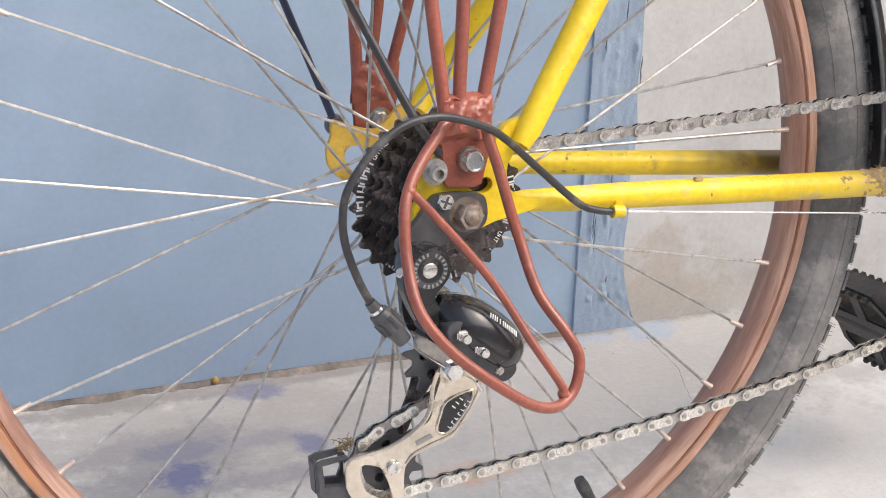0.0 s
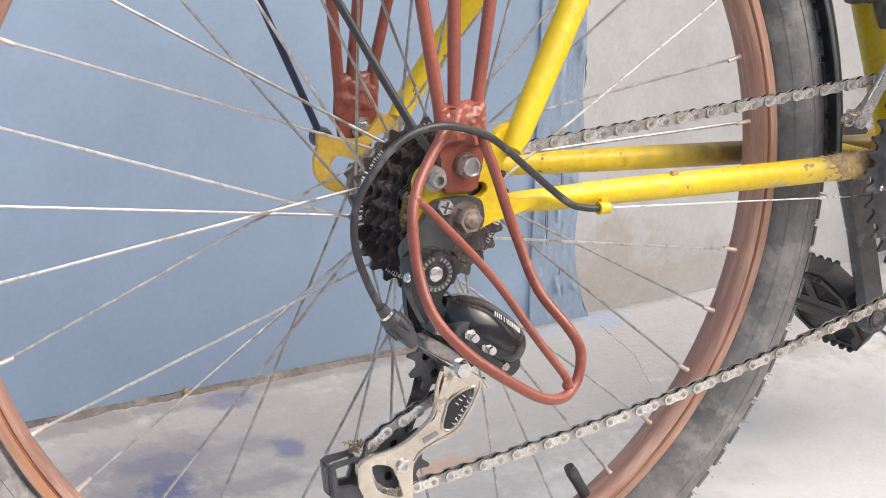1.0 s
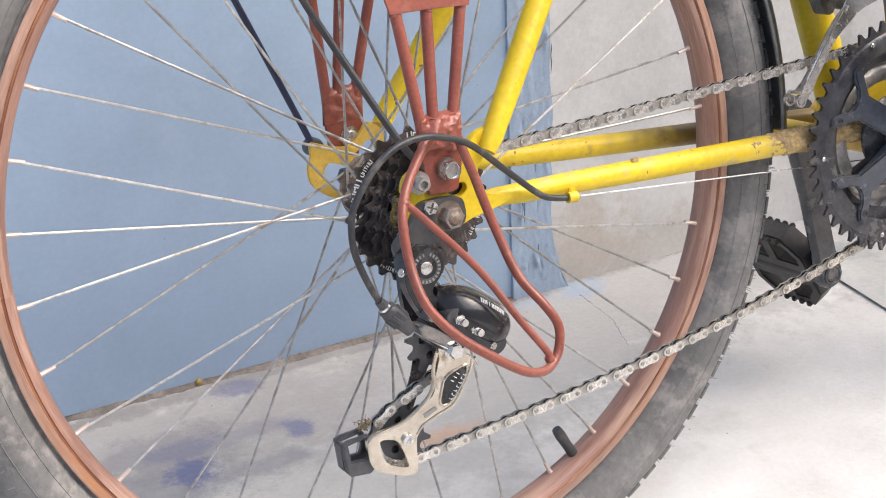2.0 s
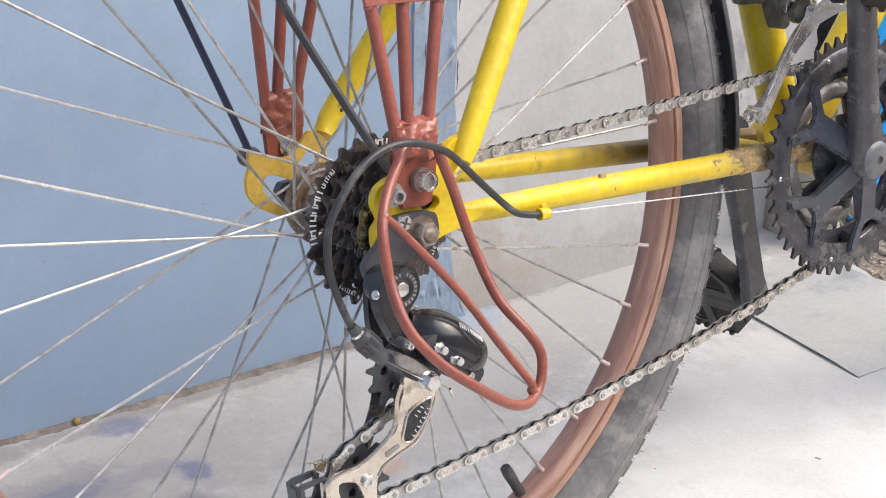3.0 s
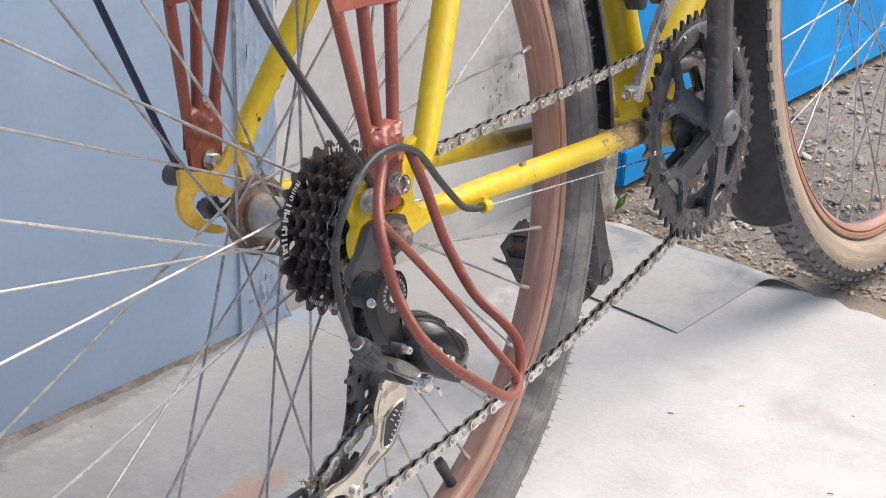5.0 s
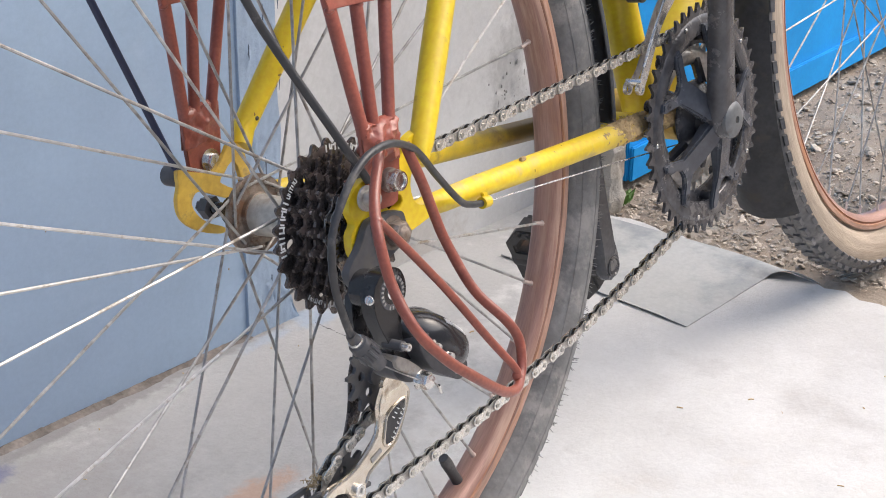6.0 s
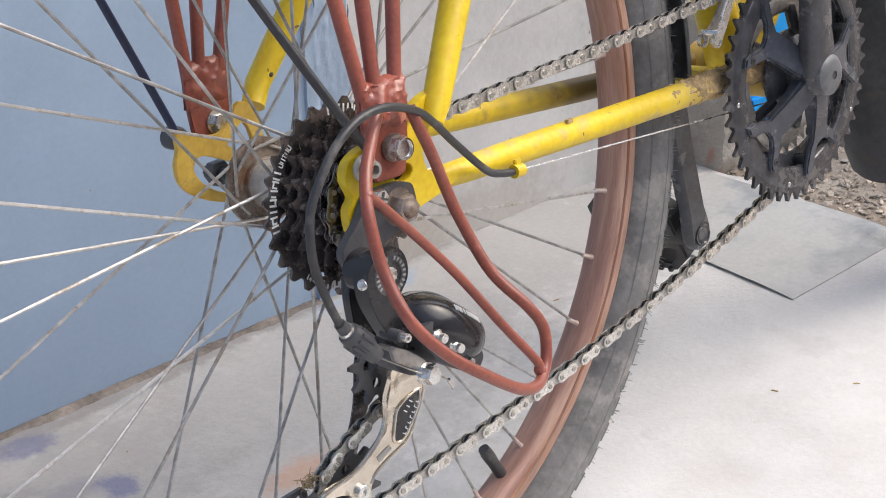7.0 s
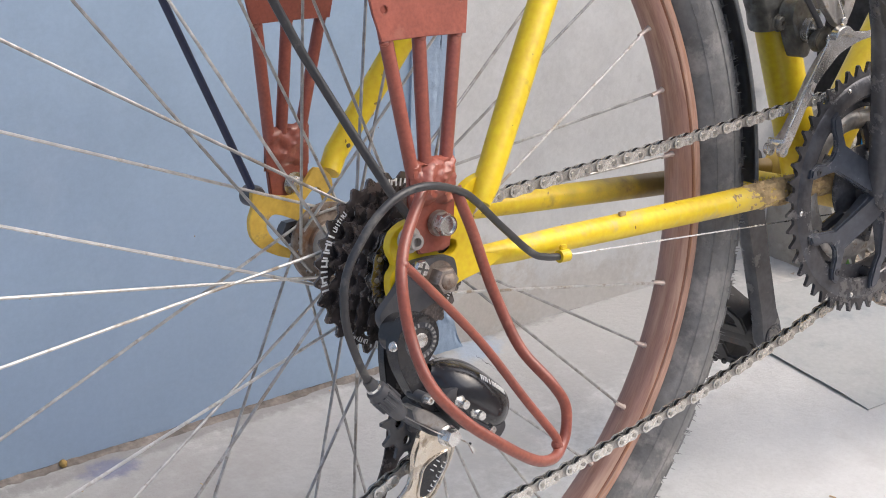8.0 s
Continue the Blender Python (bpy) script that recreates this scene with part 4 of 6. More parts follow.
# drop-outs
DROP_L = [(-0.0296, 0.0356), (-0.0149, 0.0298), (-0.0002, 0.0267), (0.0091, 0.0331), (0.0188, 0.0421), (0.0298, 0.0353), (0.0317, 0.0226), (0.0338, 0.0093), (0.0216, 0.0064), (0.0122, 0.0038), (-0.0002, 0.0095), (-0.0119, 0.0154), (-0.0185, 0.0165), (-0.0232, 0.0114), (-0.0224, 0.0058), (-0.0181, -0.0008), (-0.0102, -0.0074), (-0.0001, -0.0125), (0.0031, -0.016), (-0.0012, -0.0175), (-0.0164, -0.0121), (-0.0292, -0.0036), (-0.0355, 0.0055), (-0.036, 0.0163), (-0.0325, 0.0245), (-0.0322, 0.0323)]
bm = bmesh.new()
plate(bm, rounded(DROP_L, 3), 0.0745, 0.0785, [rounded([(0.0175, 0.0290), (0.0225, 0.0240), (0.0240, 0.0105), (0.0180, 0.0090), (0.0045, 0.0175), (0.0090, 0.0225)], 2)], 0.001)
bpart("dropout", bm, [M_YOLD], "weathered yellow rear drop-out, hook shaped")
DROP_R = [(-0.030, -0.006), (-0.030, 0.006), (-0.0254, 0.012), (-0.029, 0.022), (-0.025, 0.032), (-0.012, 0.037), (0.004, 0.035), (0.018, 0.036), (0.030, 0.050), (0.046, 0.054), (0.044, 0.043), (0.0315, 0.0265), (0.0315, 0.0130), (0.038, 0.0062), (0.050, 0.0030), (0.052, -0.0010), (0.047, -0.0040), (0.036, -0.0062), (0.022, -0.0085), (0.010, -0.012), (-0.012, -0.013), (-0.024, -0.012)]
bm = bmesh.new()
plate(bm, rounded(DROP_R, 3), -0.0735, -0.0665, [rounded([(0.004, 0.0175), (0.0175, 0.0195), (0.0205, 0.0142), (0.0152, 0.0100), (0.0085, 0.0115)], 3)], 0.001)
bpart("dropout", bm, M_YEL, "yellow painted rear drop-out plate")

# left side fittings
bm = bmesh.new()
lathe(bm, [(0.0085, 0.0807), (0.0085, 0.088), (0.0048, 0.0882), (0.0048, 0.094)], seg=6)
bpart("axle_nut", bm, M_BLK, "black axle nut")
bm = bmesh.new()
lathe(bm, [(0.0062, 0.082), (0.0075, 0.085), (0.0075, 0.094), (0.005, 0.0965)], -0.0235, 0.029, 16)
bpart("brake_cable_end", bm, M_BLK, "black cable end cap")
bolt("stay_bolt", Vector((0.0065, 0.0840, 0.0318)) + Vector(O), 0.0055, 0.006, M_CHROME, bike, "hexagonal rack bolt with washer", washer=0.0085)

# freewheel
bm = bmesh.new()
lathe(bm, [(0.022, -0.030), (0.0235, -0.034), (0.0235, -0.063), (0.0175, -0.0635), (0.0165, -0.0655), (0.008, -0.0655)], seg=40)
fw = bpart("freewheel", bm, M_BLKM, "black seven-speed freewheel, greasy and dusty")
for i, n in enumerate((28, 24, 22, 20, 18, 16, 14)):
    pr = 0.0127 / (2 * math.sin(math.pi / n))
    y = -0.0335 - 0.005 * i
    hi = 0.0010 if i == 0 else 0.0024
    loop = []
    for k in range(n):
        a0 = 2 * math.pi * (k + 0.13 * i) / n
        da = 2 * math.pi / n
        for fr, dr in ((-0.5, -0.0036), (-0.36, -0.0034), (-0.24, -0.0014), (-0.11, hi * 0.9), (0.05, hi), (0.17, -0.0006), (0.34, -0.0034)):
            loop.append(((pr + dr) * math.cos(a0 + fr * da), (pr + dr) * math.sin(a0 + fr * da)))
    holes = []
    if i < 3:
        nh = 6
        hr = pr - 0.0135
        holes = [disc(hr * math.cos(2 * math.pi * (q + 0.3 * i) / nh), hr * math.sin(2 * math.pi * (q + 0.3 * i) / nh), 0.0042 - 0.0006 * i, 12) for q in range(nh)]
    bm = bmesh.new()
    plate(bm, loop, y - 0.00105, y + 0.00105, holes)
    part("sprocket", bm, M_BLKM, fw)
for start in (183.5, 90.0, 281.0, 8.0):
    bm = bmesh.new()
    for q in range(12):
        big = q < 7
        a = radians(start - (q * 5.6 if big else 40.5 + (q - 7) * 3.1))
        r0, r1 = (0.0488, 0.0536) if big else (0.0492, 0.0524)
        hw = 0.0017 if big else 0.0009
        th = 0.0011 if big else 0.0006
        rot = Matrix.Rotation(-a, 4, "Y")
        bars = [((r0 + r1) / 2, -hw, r1 - r0, th), ((r0 + r1) / 2, hw, (r1 - r0) * (0.7 if q % 3 else 1.0), th)] if q not in (2, 9) else [((r0 + r1) / 2, 0.0, r1 - r0, th)]
        if q % 2:
            bars.append(((r0 + r1) / 2 + (0.0012 if q % 4 == 1 else -0.0014), 0.0, th * 0.9, hw * 2))
        for rr, zo, lr, lz in bars:
            bmesh.ops.create_cube(bm, size=1, matrix=rot @ Matrix.Translation((rr, -0.0347, zo)) @ Matrix.Diagonal((lr, 0.0004, lz, 1)))
    tagged(part("marking", bm, M_WHITE, fw, "row of white printed marking bars", smooth=False), kind="stuff")
bm = bmesh.new()
lathe(bm, [(0.0050, -0.0745), (0.0110, -0.0748), (0.0114, -0.0765), (0.0110, -0.0805), (0.0060, -0.0808)], seg=28)
bpart("washer", bm, M_HUB, "dark rusty axle washer")
bolt("axle_nut", Vector((0, -0.0800, 0)) + Vector(O), 0.0085, 0.0098, M_NUT, bike, "rusty hexagonal axle nut", socket=0.0056)
bm = bmesh.new()
lathe(bm, [(0.0054, -0.070), (0.0054, -0.0896), (0.0045, -0.0912), (0.0022, -0.0922)], seg=18)
bpart("axle_end", bm, M_HUB, "dark domed axle end")

# chainset
def polar(r, deg, y):
    return BB + Vector((r * math.cos(radians(deg)), y, r * math.sin(radians(deg))))


def ring_plate(name, n, y, inner, parent, spin=0.2, material=M_RING, thick=0.0014):
    pr = 0.0127 / (2 * math.sin(math.pi / n))
    loop = []
    for k in range(n):
        a0 = 2 * math.pi * (k + spin) / n
        da = 2 * math.pi / n
        for fr, dr in ((-0.5, -0.0038), (-0.34, -0.0034), (-0.20, -0.0004), (-0.07, 0.0036), (0.07, 0.0036), (0.2, -0.0004), (0.34, -0.0034)):
            loop.append((BB.x + (pr + dr) * math.cos(a0 + fr * da), BB.z + (pr + dr) * math.sin(a0 + fr * da)))
    bm = bmesh.new()
    plate(bm, loop, y - thick, y + thick, [disc(BB.x, BB.z, inner, 60)])
    return part(name, bm, material, parent)


bm = bmesh.new()
lathe(bm, [(0.012, -0.036), (0.0165, -0.050), (0.0170, -0.074), (0.0155, -0.0805), (0.0125, -0.083), (0.0025, -0.083), (0.0022, -0.0815)], BB.x, BB.z, 28)
crank = bpart("crankset", bm, M_RING, "black triple chainset with slate-grey spider, dusty")
big = ring_plate("chainring", 48, -0.0560, 0.0735, crank)
# raised rim and tooth-side step of the outer ring
bm = bmesh.new()
lathe(bm, [(0.0745, -0.0572), (0.0755, -0.0584), (0.0800, -0.0590), (0.0880, -0.0586), (0.0900, -0.0574)], BB.x, BB.z, 96, closed=True)
part("ring_step", bm, M_RING, big)
ring_plate("chainring", 40, -0.0480, 0.0640, crank, spin=0.5)
small = ring_plate("chainring", 32, -0.0400, 0.0450, crank, material=M_GSTEEL)
bm = bmesh.new()
lathe(bm, [(0.0455, -0.0412), (0.0475, -0.0432), (0.0520, -0.0444), (0.0575, -0.0436), (0.0605, -0.0412)], BB.x, BB.z, 72, closed=True)
part("ring_face", bm, M_GSTEEL, small, "dull steel face of the smallest chainring")
for q in range(5):
    c0 = 144 + 72 * q
    # spider arm: a wide root that narrows, then forks to meet the outer ring
    pol = [(0.0115, 58), (0.0235, 27), (0.0400, 15.5), (0.0560, 11.5), (0.0640, 15.5), (0.0770, 20.0), (0.0825, 20.0), (0.0825, 15.0), (0.0770, 11.5), (0.0690, 9.0), (0.0640, 4.5), (0.0632, 0.0)]
    arm = [(r, d) for r, d in pol] + [(r, -d) for r, d in pol[-2::-1]]
    loop = [(BB.x + r * math.cos(radians(c0 + d)), BB.z + r * math.sin(radians(c0 + d))) for r, d in arm]
    bm = bmesh.new()
    plate(bm, loop, -0.0625, -0.0578, [], 0.0013)
    for v in bm.verts:
        r = math.hypot(v.co.x - BB.x, v.co.z - BB.z)
        lift = max(0.0, min(1.0, (0.060 - r) / 0.042))
        front = (v.co.y + 0.0578) / -0.0047
        v.co.y -= 0.0125 * lift * front + 0.004 * lift * (1 - front)
    part("spider_arm", bm, M_SLATE, crank, "slate-grey forked spider arm")
    # sleeve between the rings, with its bolt
    for d in (-15.5, 15.5):
        p = polar(0.0715, c0 + d, 0)
        bm = bmesh.new()
        lathe(bm, [(0.0046, -0.0390), (0.0046, -0.0578)], p.x, p.z, 12)
        part("ring_sleeve", bm, M_RING, crank)
    p = polar(0.0745, c0 + 15.5, 0)
    bm = bmesh.new()
    lathe(bm, [(0.0030, -0.0610), (0.0030, -0.0629), (0.0022, -0.0632), (0.0012, -0.0632), (0.0010, -0.0626)], p.x, p.z, 14)
    part("ring_bolt", bm, M_RING, crank)
    # lug that carries the smallest ring
    bm = bmesh.new()
    a, e = polar(0.0300, c0, -0.0500), polar(0.0500, c0, -0.0415)
    tube(bm, [a, e], 0.0048, 8)
    part("ring_lug", bm, M_RING, crank)
    # small shifting pins and gates on the outer ring
    p = polar(0.0868, c0 + 38, 0)
    bm = bmesh.new()
    lathe(bm, [(0.0020, -0.0584), (0.0020, -0.0594), (0.0013, -0.0599)], p.x, p.z, 10)
    part("shift_pin", bm, M_CHROME, crank, "bright shifting pin")
# inner carrier between the spider and the small ring
bm = bmesh.new()
lathe(bm, [(0.0165, -0.044), (0.0300, -0.0445), (0.0330, -0.0460), (0.0330, -0.0480), (0.0300, -0.0500), (0.0165, -0.0560)], BB.x, BB.z, 40)
part("carrier", bm, M_RING, crank)


def crank_arm(s, up):
    """One crank arm from the axle to the pedal, and the pedal on it."""
    a0 = BB + Vector((0, s * 0.073, 0.003 if s < 0 else 0))
    a1 = BB + (Vector((-0.050, -0.106, 0.158)) if s < 0 else Vector((0.040, 0.081, -0.167)))
    ax = (a1 - a0).normalized()
    side = Vector((ax.z, 0, -ax.x)).normalized()
    bm = bmesh.new()
    sec = []
    prof = [(-1, 0.25), (-0.86, 0.72), (-0.62, 1), (0.62, 1), (0.86, 0.72), (1, 0.25), (1, -0.6), (0.85, -1), (-0.85, -1), (-1, -0.6)]
    for t, hw, th in ((-0.105, 0.006, 0.006), (-0.085, 0.0125, 0.008), (-0.04, 0.0180, 0.0095), (0.03, 0.0188, 0.0098), (0.10, 0.0168, 0.0092), (0.20, 0.0140, 0.0085), (0.5, 0.0116, 0.008), (0.86, 0.0116, 0.0078), (0.95, 0.0142, 0.008), (1.02, 0.0140, 0.008), (1.06, 0.0105, 0.0074), (1.08, 0.005, 0.006)):
        c = a0.lerp(a1, t)
        sec.append([bm.verts.new(c + side * (u * hw) + Vector((0, s * v * th, 0))) for u, v in prof])
    for A_, B_ in zip(sec, sec[1:]):
        for j in range(len(prof)):
            bm.faces.new((A_[j], A_[(j + 1) % len(prof)], B_[(j + 1) % len(prof)], B_[j]))
    bm.faces.new(sec[0])
    bm.faces.new(sec[-1][::-1])
    part("crank_arm", bm, M_BLKS, crank, "scuffed black crank arm")
    # round end of the pedal axle, seen on the inner face of the arm
    yi = a1.y - s * 0.0078
    bm = bmesh.new()
    lathe(bm, [(0.0102, yi), (0.0102, yi - s * 0.0016), (0.0086, yi - s * 0.0020), (0.0074, yi - s * 0.0006), (0.0066, yi - s * 0.0014), (0.0030, yi - s * 0.0014)], a1.x, a1.z, 24)
    part("pedal_axle_end", bm, M_RING, crank)
    if s < 0:
        bm = bmesh.new()
        y0 = a0.y + s * 0.0085
        lathe(bm, [(0.0160, y0), (0.0156, y0 - 0.0030), (0.0135, y0 - 0.0048), (0.0100, y0 - 0.0060), (0.0034, y0 - 0.0064), (0.0030, y0 - 0.0030)], BB.x, BB.z, 36)
        cap = part("axle_cap", bm, M_CAP, crank, "dusty grey axle cap with a hole")
        bm = bmesh.new()
        lathe(bm, [(0.0031, y0 - 0.0040), (0.0031, y0 - 0.0052)], BB.x, BB.z, 6)
        part("cap_hole", bm, M_DARK, cap)
    # pedal: a cage with eight cut corners, four windows and a barrel
    c = a1 + Vector((0, s * 0.058, 0))
    bm = bmesh.new()
    e1, e2, k = 0.046, 0.047, 0.021
    octo = [(-e1, -e2 + k), (-e1 + k, -e2), (e1 - k, -e2), (e1, -e2 + k), (e1, e2 - k), (e1 - k, e2), (-e1 + k, e2), (-e1, e2 - k)]
    wins = [[(su * u, sv * v) for u, v in ((0.015, 0.008), (0.034, 0.008), (0.034, 0.024), (0.022, 0.036), (0.015, 0.036))] for su in (-1, 1) for sv in (-1, 1)]
    plate(bm, octo, -0.0115, 0.0115, wins, 0.002)
    bmesh.ops.rotate(bm, verts=bm.verts, cent=(0, 0, 0), matrix=Matrix.Rotation(radians(90), 3, "X"))
    lathe(bm, [(0.0095, -0.050), (0.0125, -0.046), (0.0125, 0.046), (0.0095, 0.049)], 0, 0, 20)
    for sx in (-1, 1):
        for j in range(5):
            for sz in (-1, 1):
                box(bm, (sx * 0.0425, -0.022 + 0.011 * j, sz * 0.0125), (0.005, 0.005, 0.005), 0.001)
    bmesh.ops.rotate(bm, verts=bm.verts, cent=(0, 0, 0), matrix=Matrix.Rotation(radians(62 if s > 0 else -12), 3, "Y"))
    bmesh.ops.translate(bm, verts=bm.verts, vec=c)
    ped = bpart("pedal", bm, M_PED, "grimy black plastic cage pedal")
    for e in (-1, 1) if s < 0 else ():
        bm = bmesh.new()
        box(bm, c + Vector((e * 0.0474, 0, 0)), (0.003, 0.046, 0.0065), 0.0008)
        bmesh.ops.rotate(bm, verts=bm.verts, cent=c, matrix=Matrix.Rotation(radians(-12), 3, "Y"))
        part("reflector", bm, M_ORANGE, ped, "orange plastic reflector")


crank_arm(-1, 1)
crank_arm(1, -1)


# chain: belt over chainring, sprocket and the two pulleys
GUIDE, TENSION, PULL = (-0.010, -0.0960), (-0.0465, -0.1600), 0.02254
belt = [((BB.x, BB.z), 0.0809, 1, -0.048), ((0.0, 0.0), 0.03255, 1, -0.0585), (GUIDE, PULL, -1, -0.0570), (TENSION, PULL, 1, -0.0550)]


def belt_points():
    tang = []
    for i in range(4):
        (c1, r1, s1, _), (c2, r2, s2, _) = belt[i], belt[(i + 1) % 4]
        dx, dz = c2[0] - c1[0], c2[1] - c1[1]
        D = math.hypot(dx, dz)
        th = math.atan2(dz, dx) - math.asin((s2 * r2 - s1 * r1) / D)
        lx, lz = -math.sin(th), math.cos(th)
        tang.append(((c1[0] - s1 * r1 * lx, c1[1] - s1 * r1 * lz), (c2[0] - s2 * r2 * lx, c2[1] - s2 * r2 * lz)))
    pts = []
    for i in range(4):
        c, r, s, y = belt[i]
        pin, pout = tang[i - 1][1], tang[i][0]
        a0 = math.atan2(pin[1] - c[1], pin[0] - c[0])
        a1 = math.atan2(pout[1] - c[1], pout[0] - c[0])
        while s * (a1 - a0) < 0:
            a1 += s * 2 * math.pi
        n = 24
        pts += [Vector((c[0] + r * math.cos(a0 + (a1 - a0) * k / n), y, c[1] + r * math.sin(a0 + (a1 - a0) * k / n))) for k in range(n + 1)]
        q = Vector((tang[i][1][0], belt[(i + 1) % 4][3], tang[i][1][1]))
        p = pts[-1]
        sag = -0.013 if i == 3 else (-0.001 if i == 0 else 0)
        pts += [p.lerp(q, k / 12) + Vector((0, 0, sag * math.sin(math.pi * k / 12))) for k in range(1, 12)]
    return pts


def chain():
    pts = belt_points()
    pts.append(pts[0])
    acc = [0.0]
    for a, b in zip(pts, pts[1:]):
        acc.append(acc[-1] + (b - a).length)
    n = 2 * round(acc[-1] / 0.0127 / 2)
    step = acc[-1] / n
    pin = []
    j = 0
    for k in range(n):
        d = k * step
        while acc[j + 1] < d:
            j += 1
        pin.append(pts[j].lerp(pts[j + 1], (d - acc[j]) / (acc[j + 1] - acc[j])))
    root = bmesh.new()
    for p in pin:
        tube(root, [p + Vector((0, -0.0043, 0)), p + Vector((0, 0.0043, 0))], 0.0017, 8)
    ch = bpart("chain", root, M_PIN, "grey steel bicycle chain with oily rollers")

    def link(hy, th, wide):
        bm = bmesh.new()
        h = 0.00635
        out = []
        pr = 0.0038 if wide else 0.0040
        for k in range(9):
            a = math.pi / 2 + math.pi * k / 8
            out.append((-h + pr * math.cos(a), pr * math.sin(a)))
        out.append((0, -0.0031 if wide else -0.0027))
        for k in range(9):
            a = -math.pi / 2 + math.pi * k / 8
            out.append((h + pr * math.cos(a), pr * math.sin(a)))
        out.append((0, 0.0031 if wide else 0.0027))
        for s in (-1, 1):
            plate(bm, out, s * hy - th / 2, s * hy + th / 2)
        return bm

    def inner():
        bm = link(0.00175, 0.0009, False)
        nf = len(bm.faces)
        for e in (-1, 1):
            lathe(bm, [(0.0042, -0.0013), (0.0045, -0.0005), (0.0045, 0.0005), (0.0042, 0.0013)], e * 0.00635, 0, 12)
        bm.faces.ensure_lookup_table()
        for f in bm.faces[nf:]:
            f.material_index = 1
        return bm

    first = [None, None]
    for k in range(n):
        a, b = pin[k], pin[(k + 1) % n]
        d = (b - a).normalized()
        z = d.cross(Vector((0, 1, 0))).normalized()
        yv = z.cross(d)
        m = Matrix((d, yv, z)).transposed().to_4x4()
        m.translation = (a + b) / 2
        w = k % 2
        if first[w] is None:
            first[w] = part("outer_link" if w else "inner_link", link(0.0032, 0.0010, True) if w else inner(), M_STEEL if w else [M_INNER, M_ROLL], ch, "" if w else "inner chain link with dark rollers", smooth=True)
            first[w].matrix_basis = m
            ob = first[w]
        else:
            ob = again(first[w], m, ch)
        # Links round the freewheel: darker copy, oil plus dark reflections put into the colour.
        if math.hypot(m.translation.x, m.translation.z) < 0.045:
            ob.material_slots[0].link = "OBJECT"
            ob.material_slots[0].material = M_OILREFL


chain()


# mudguards
def mudguard(cx, r, a0, a1, w, deep, name, label):
    bm = bmesh.new()
    n = 40
    g = []
    for i in range(n + 1):
        a = radians(a0 + (a1 - a0) * i / n)
        row = []
        for k in range(9):
            v = -1 + 2 * k / 8
            rr = r - deep * v * v
            row.append(bm.verts.new((cx + rr * math.cos(a), w * v, rr * math.sin(a))))
        g.append(row)
    for i in range(n):
        for k in range(8):
            bm.faces.new((g[i][k], g[i + 1][k], g[i + 1][k + 1], g[i][k + 1]))
    bmesh.ops.solidify(bm, geom=list(bm.faces), thickness=0.002)
    return bpart(name, bm, M_BLK, label)


lip = mudguard(0.0, 0.3705, -4, 52, 0.0295, 0.0235, "mudguard", "black plastic rear mudguard")
mudguard(1.0, 0.385, 120, 212, 0.034, 0.012, "mudguard", "dusty black front mudguard flap")
bm = bmesh.new()
tube(bm, [(0.3470 * math.cos(radians(q)), -0.0296, 0.3470 * math.sin(radians(q))) for q in range(-4, 53, 2)], 0.0016, 8)
part("rolled_edge", bm, M_CAP, lip, "grey rolled edge")
for s, pts in ((-1, [(-0.016, -0.0800, 0.038), (-0.033, -0.0790, 0.0645), (-0.0610, -0.0620, 0.128), (-0.0780, -0.0580, 0.164), (-0.14, -0.050, 0.30)]), (1, [(-0.031, 0.078, 0.038), (-0.034, 0.078, 0.048), (-0.0765, 0.0775, 0.160), (-0.130, 0.077, 0.30)])):
    bm = bmesh.new()
    tube(bm, smooth_path(pts, 5), 0.0027 if s < 0 else 0.0026, 10)
    bpart("mudguard_stay", bm, M_CABLE if s < 0 else M_DCAB, "thin black mudguard stay")


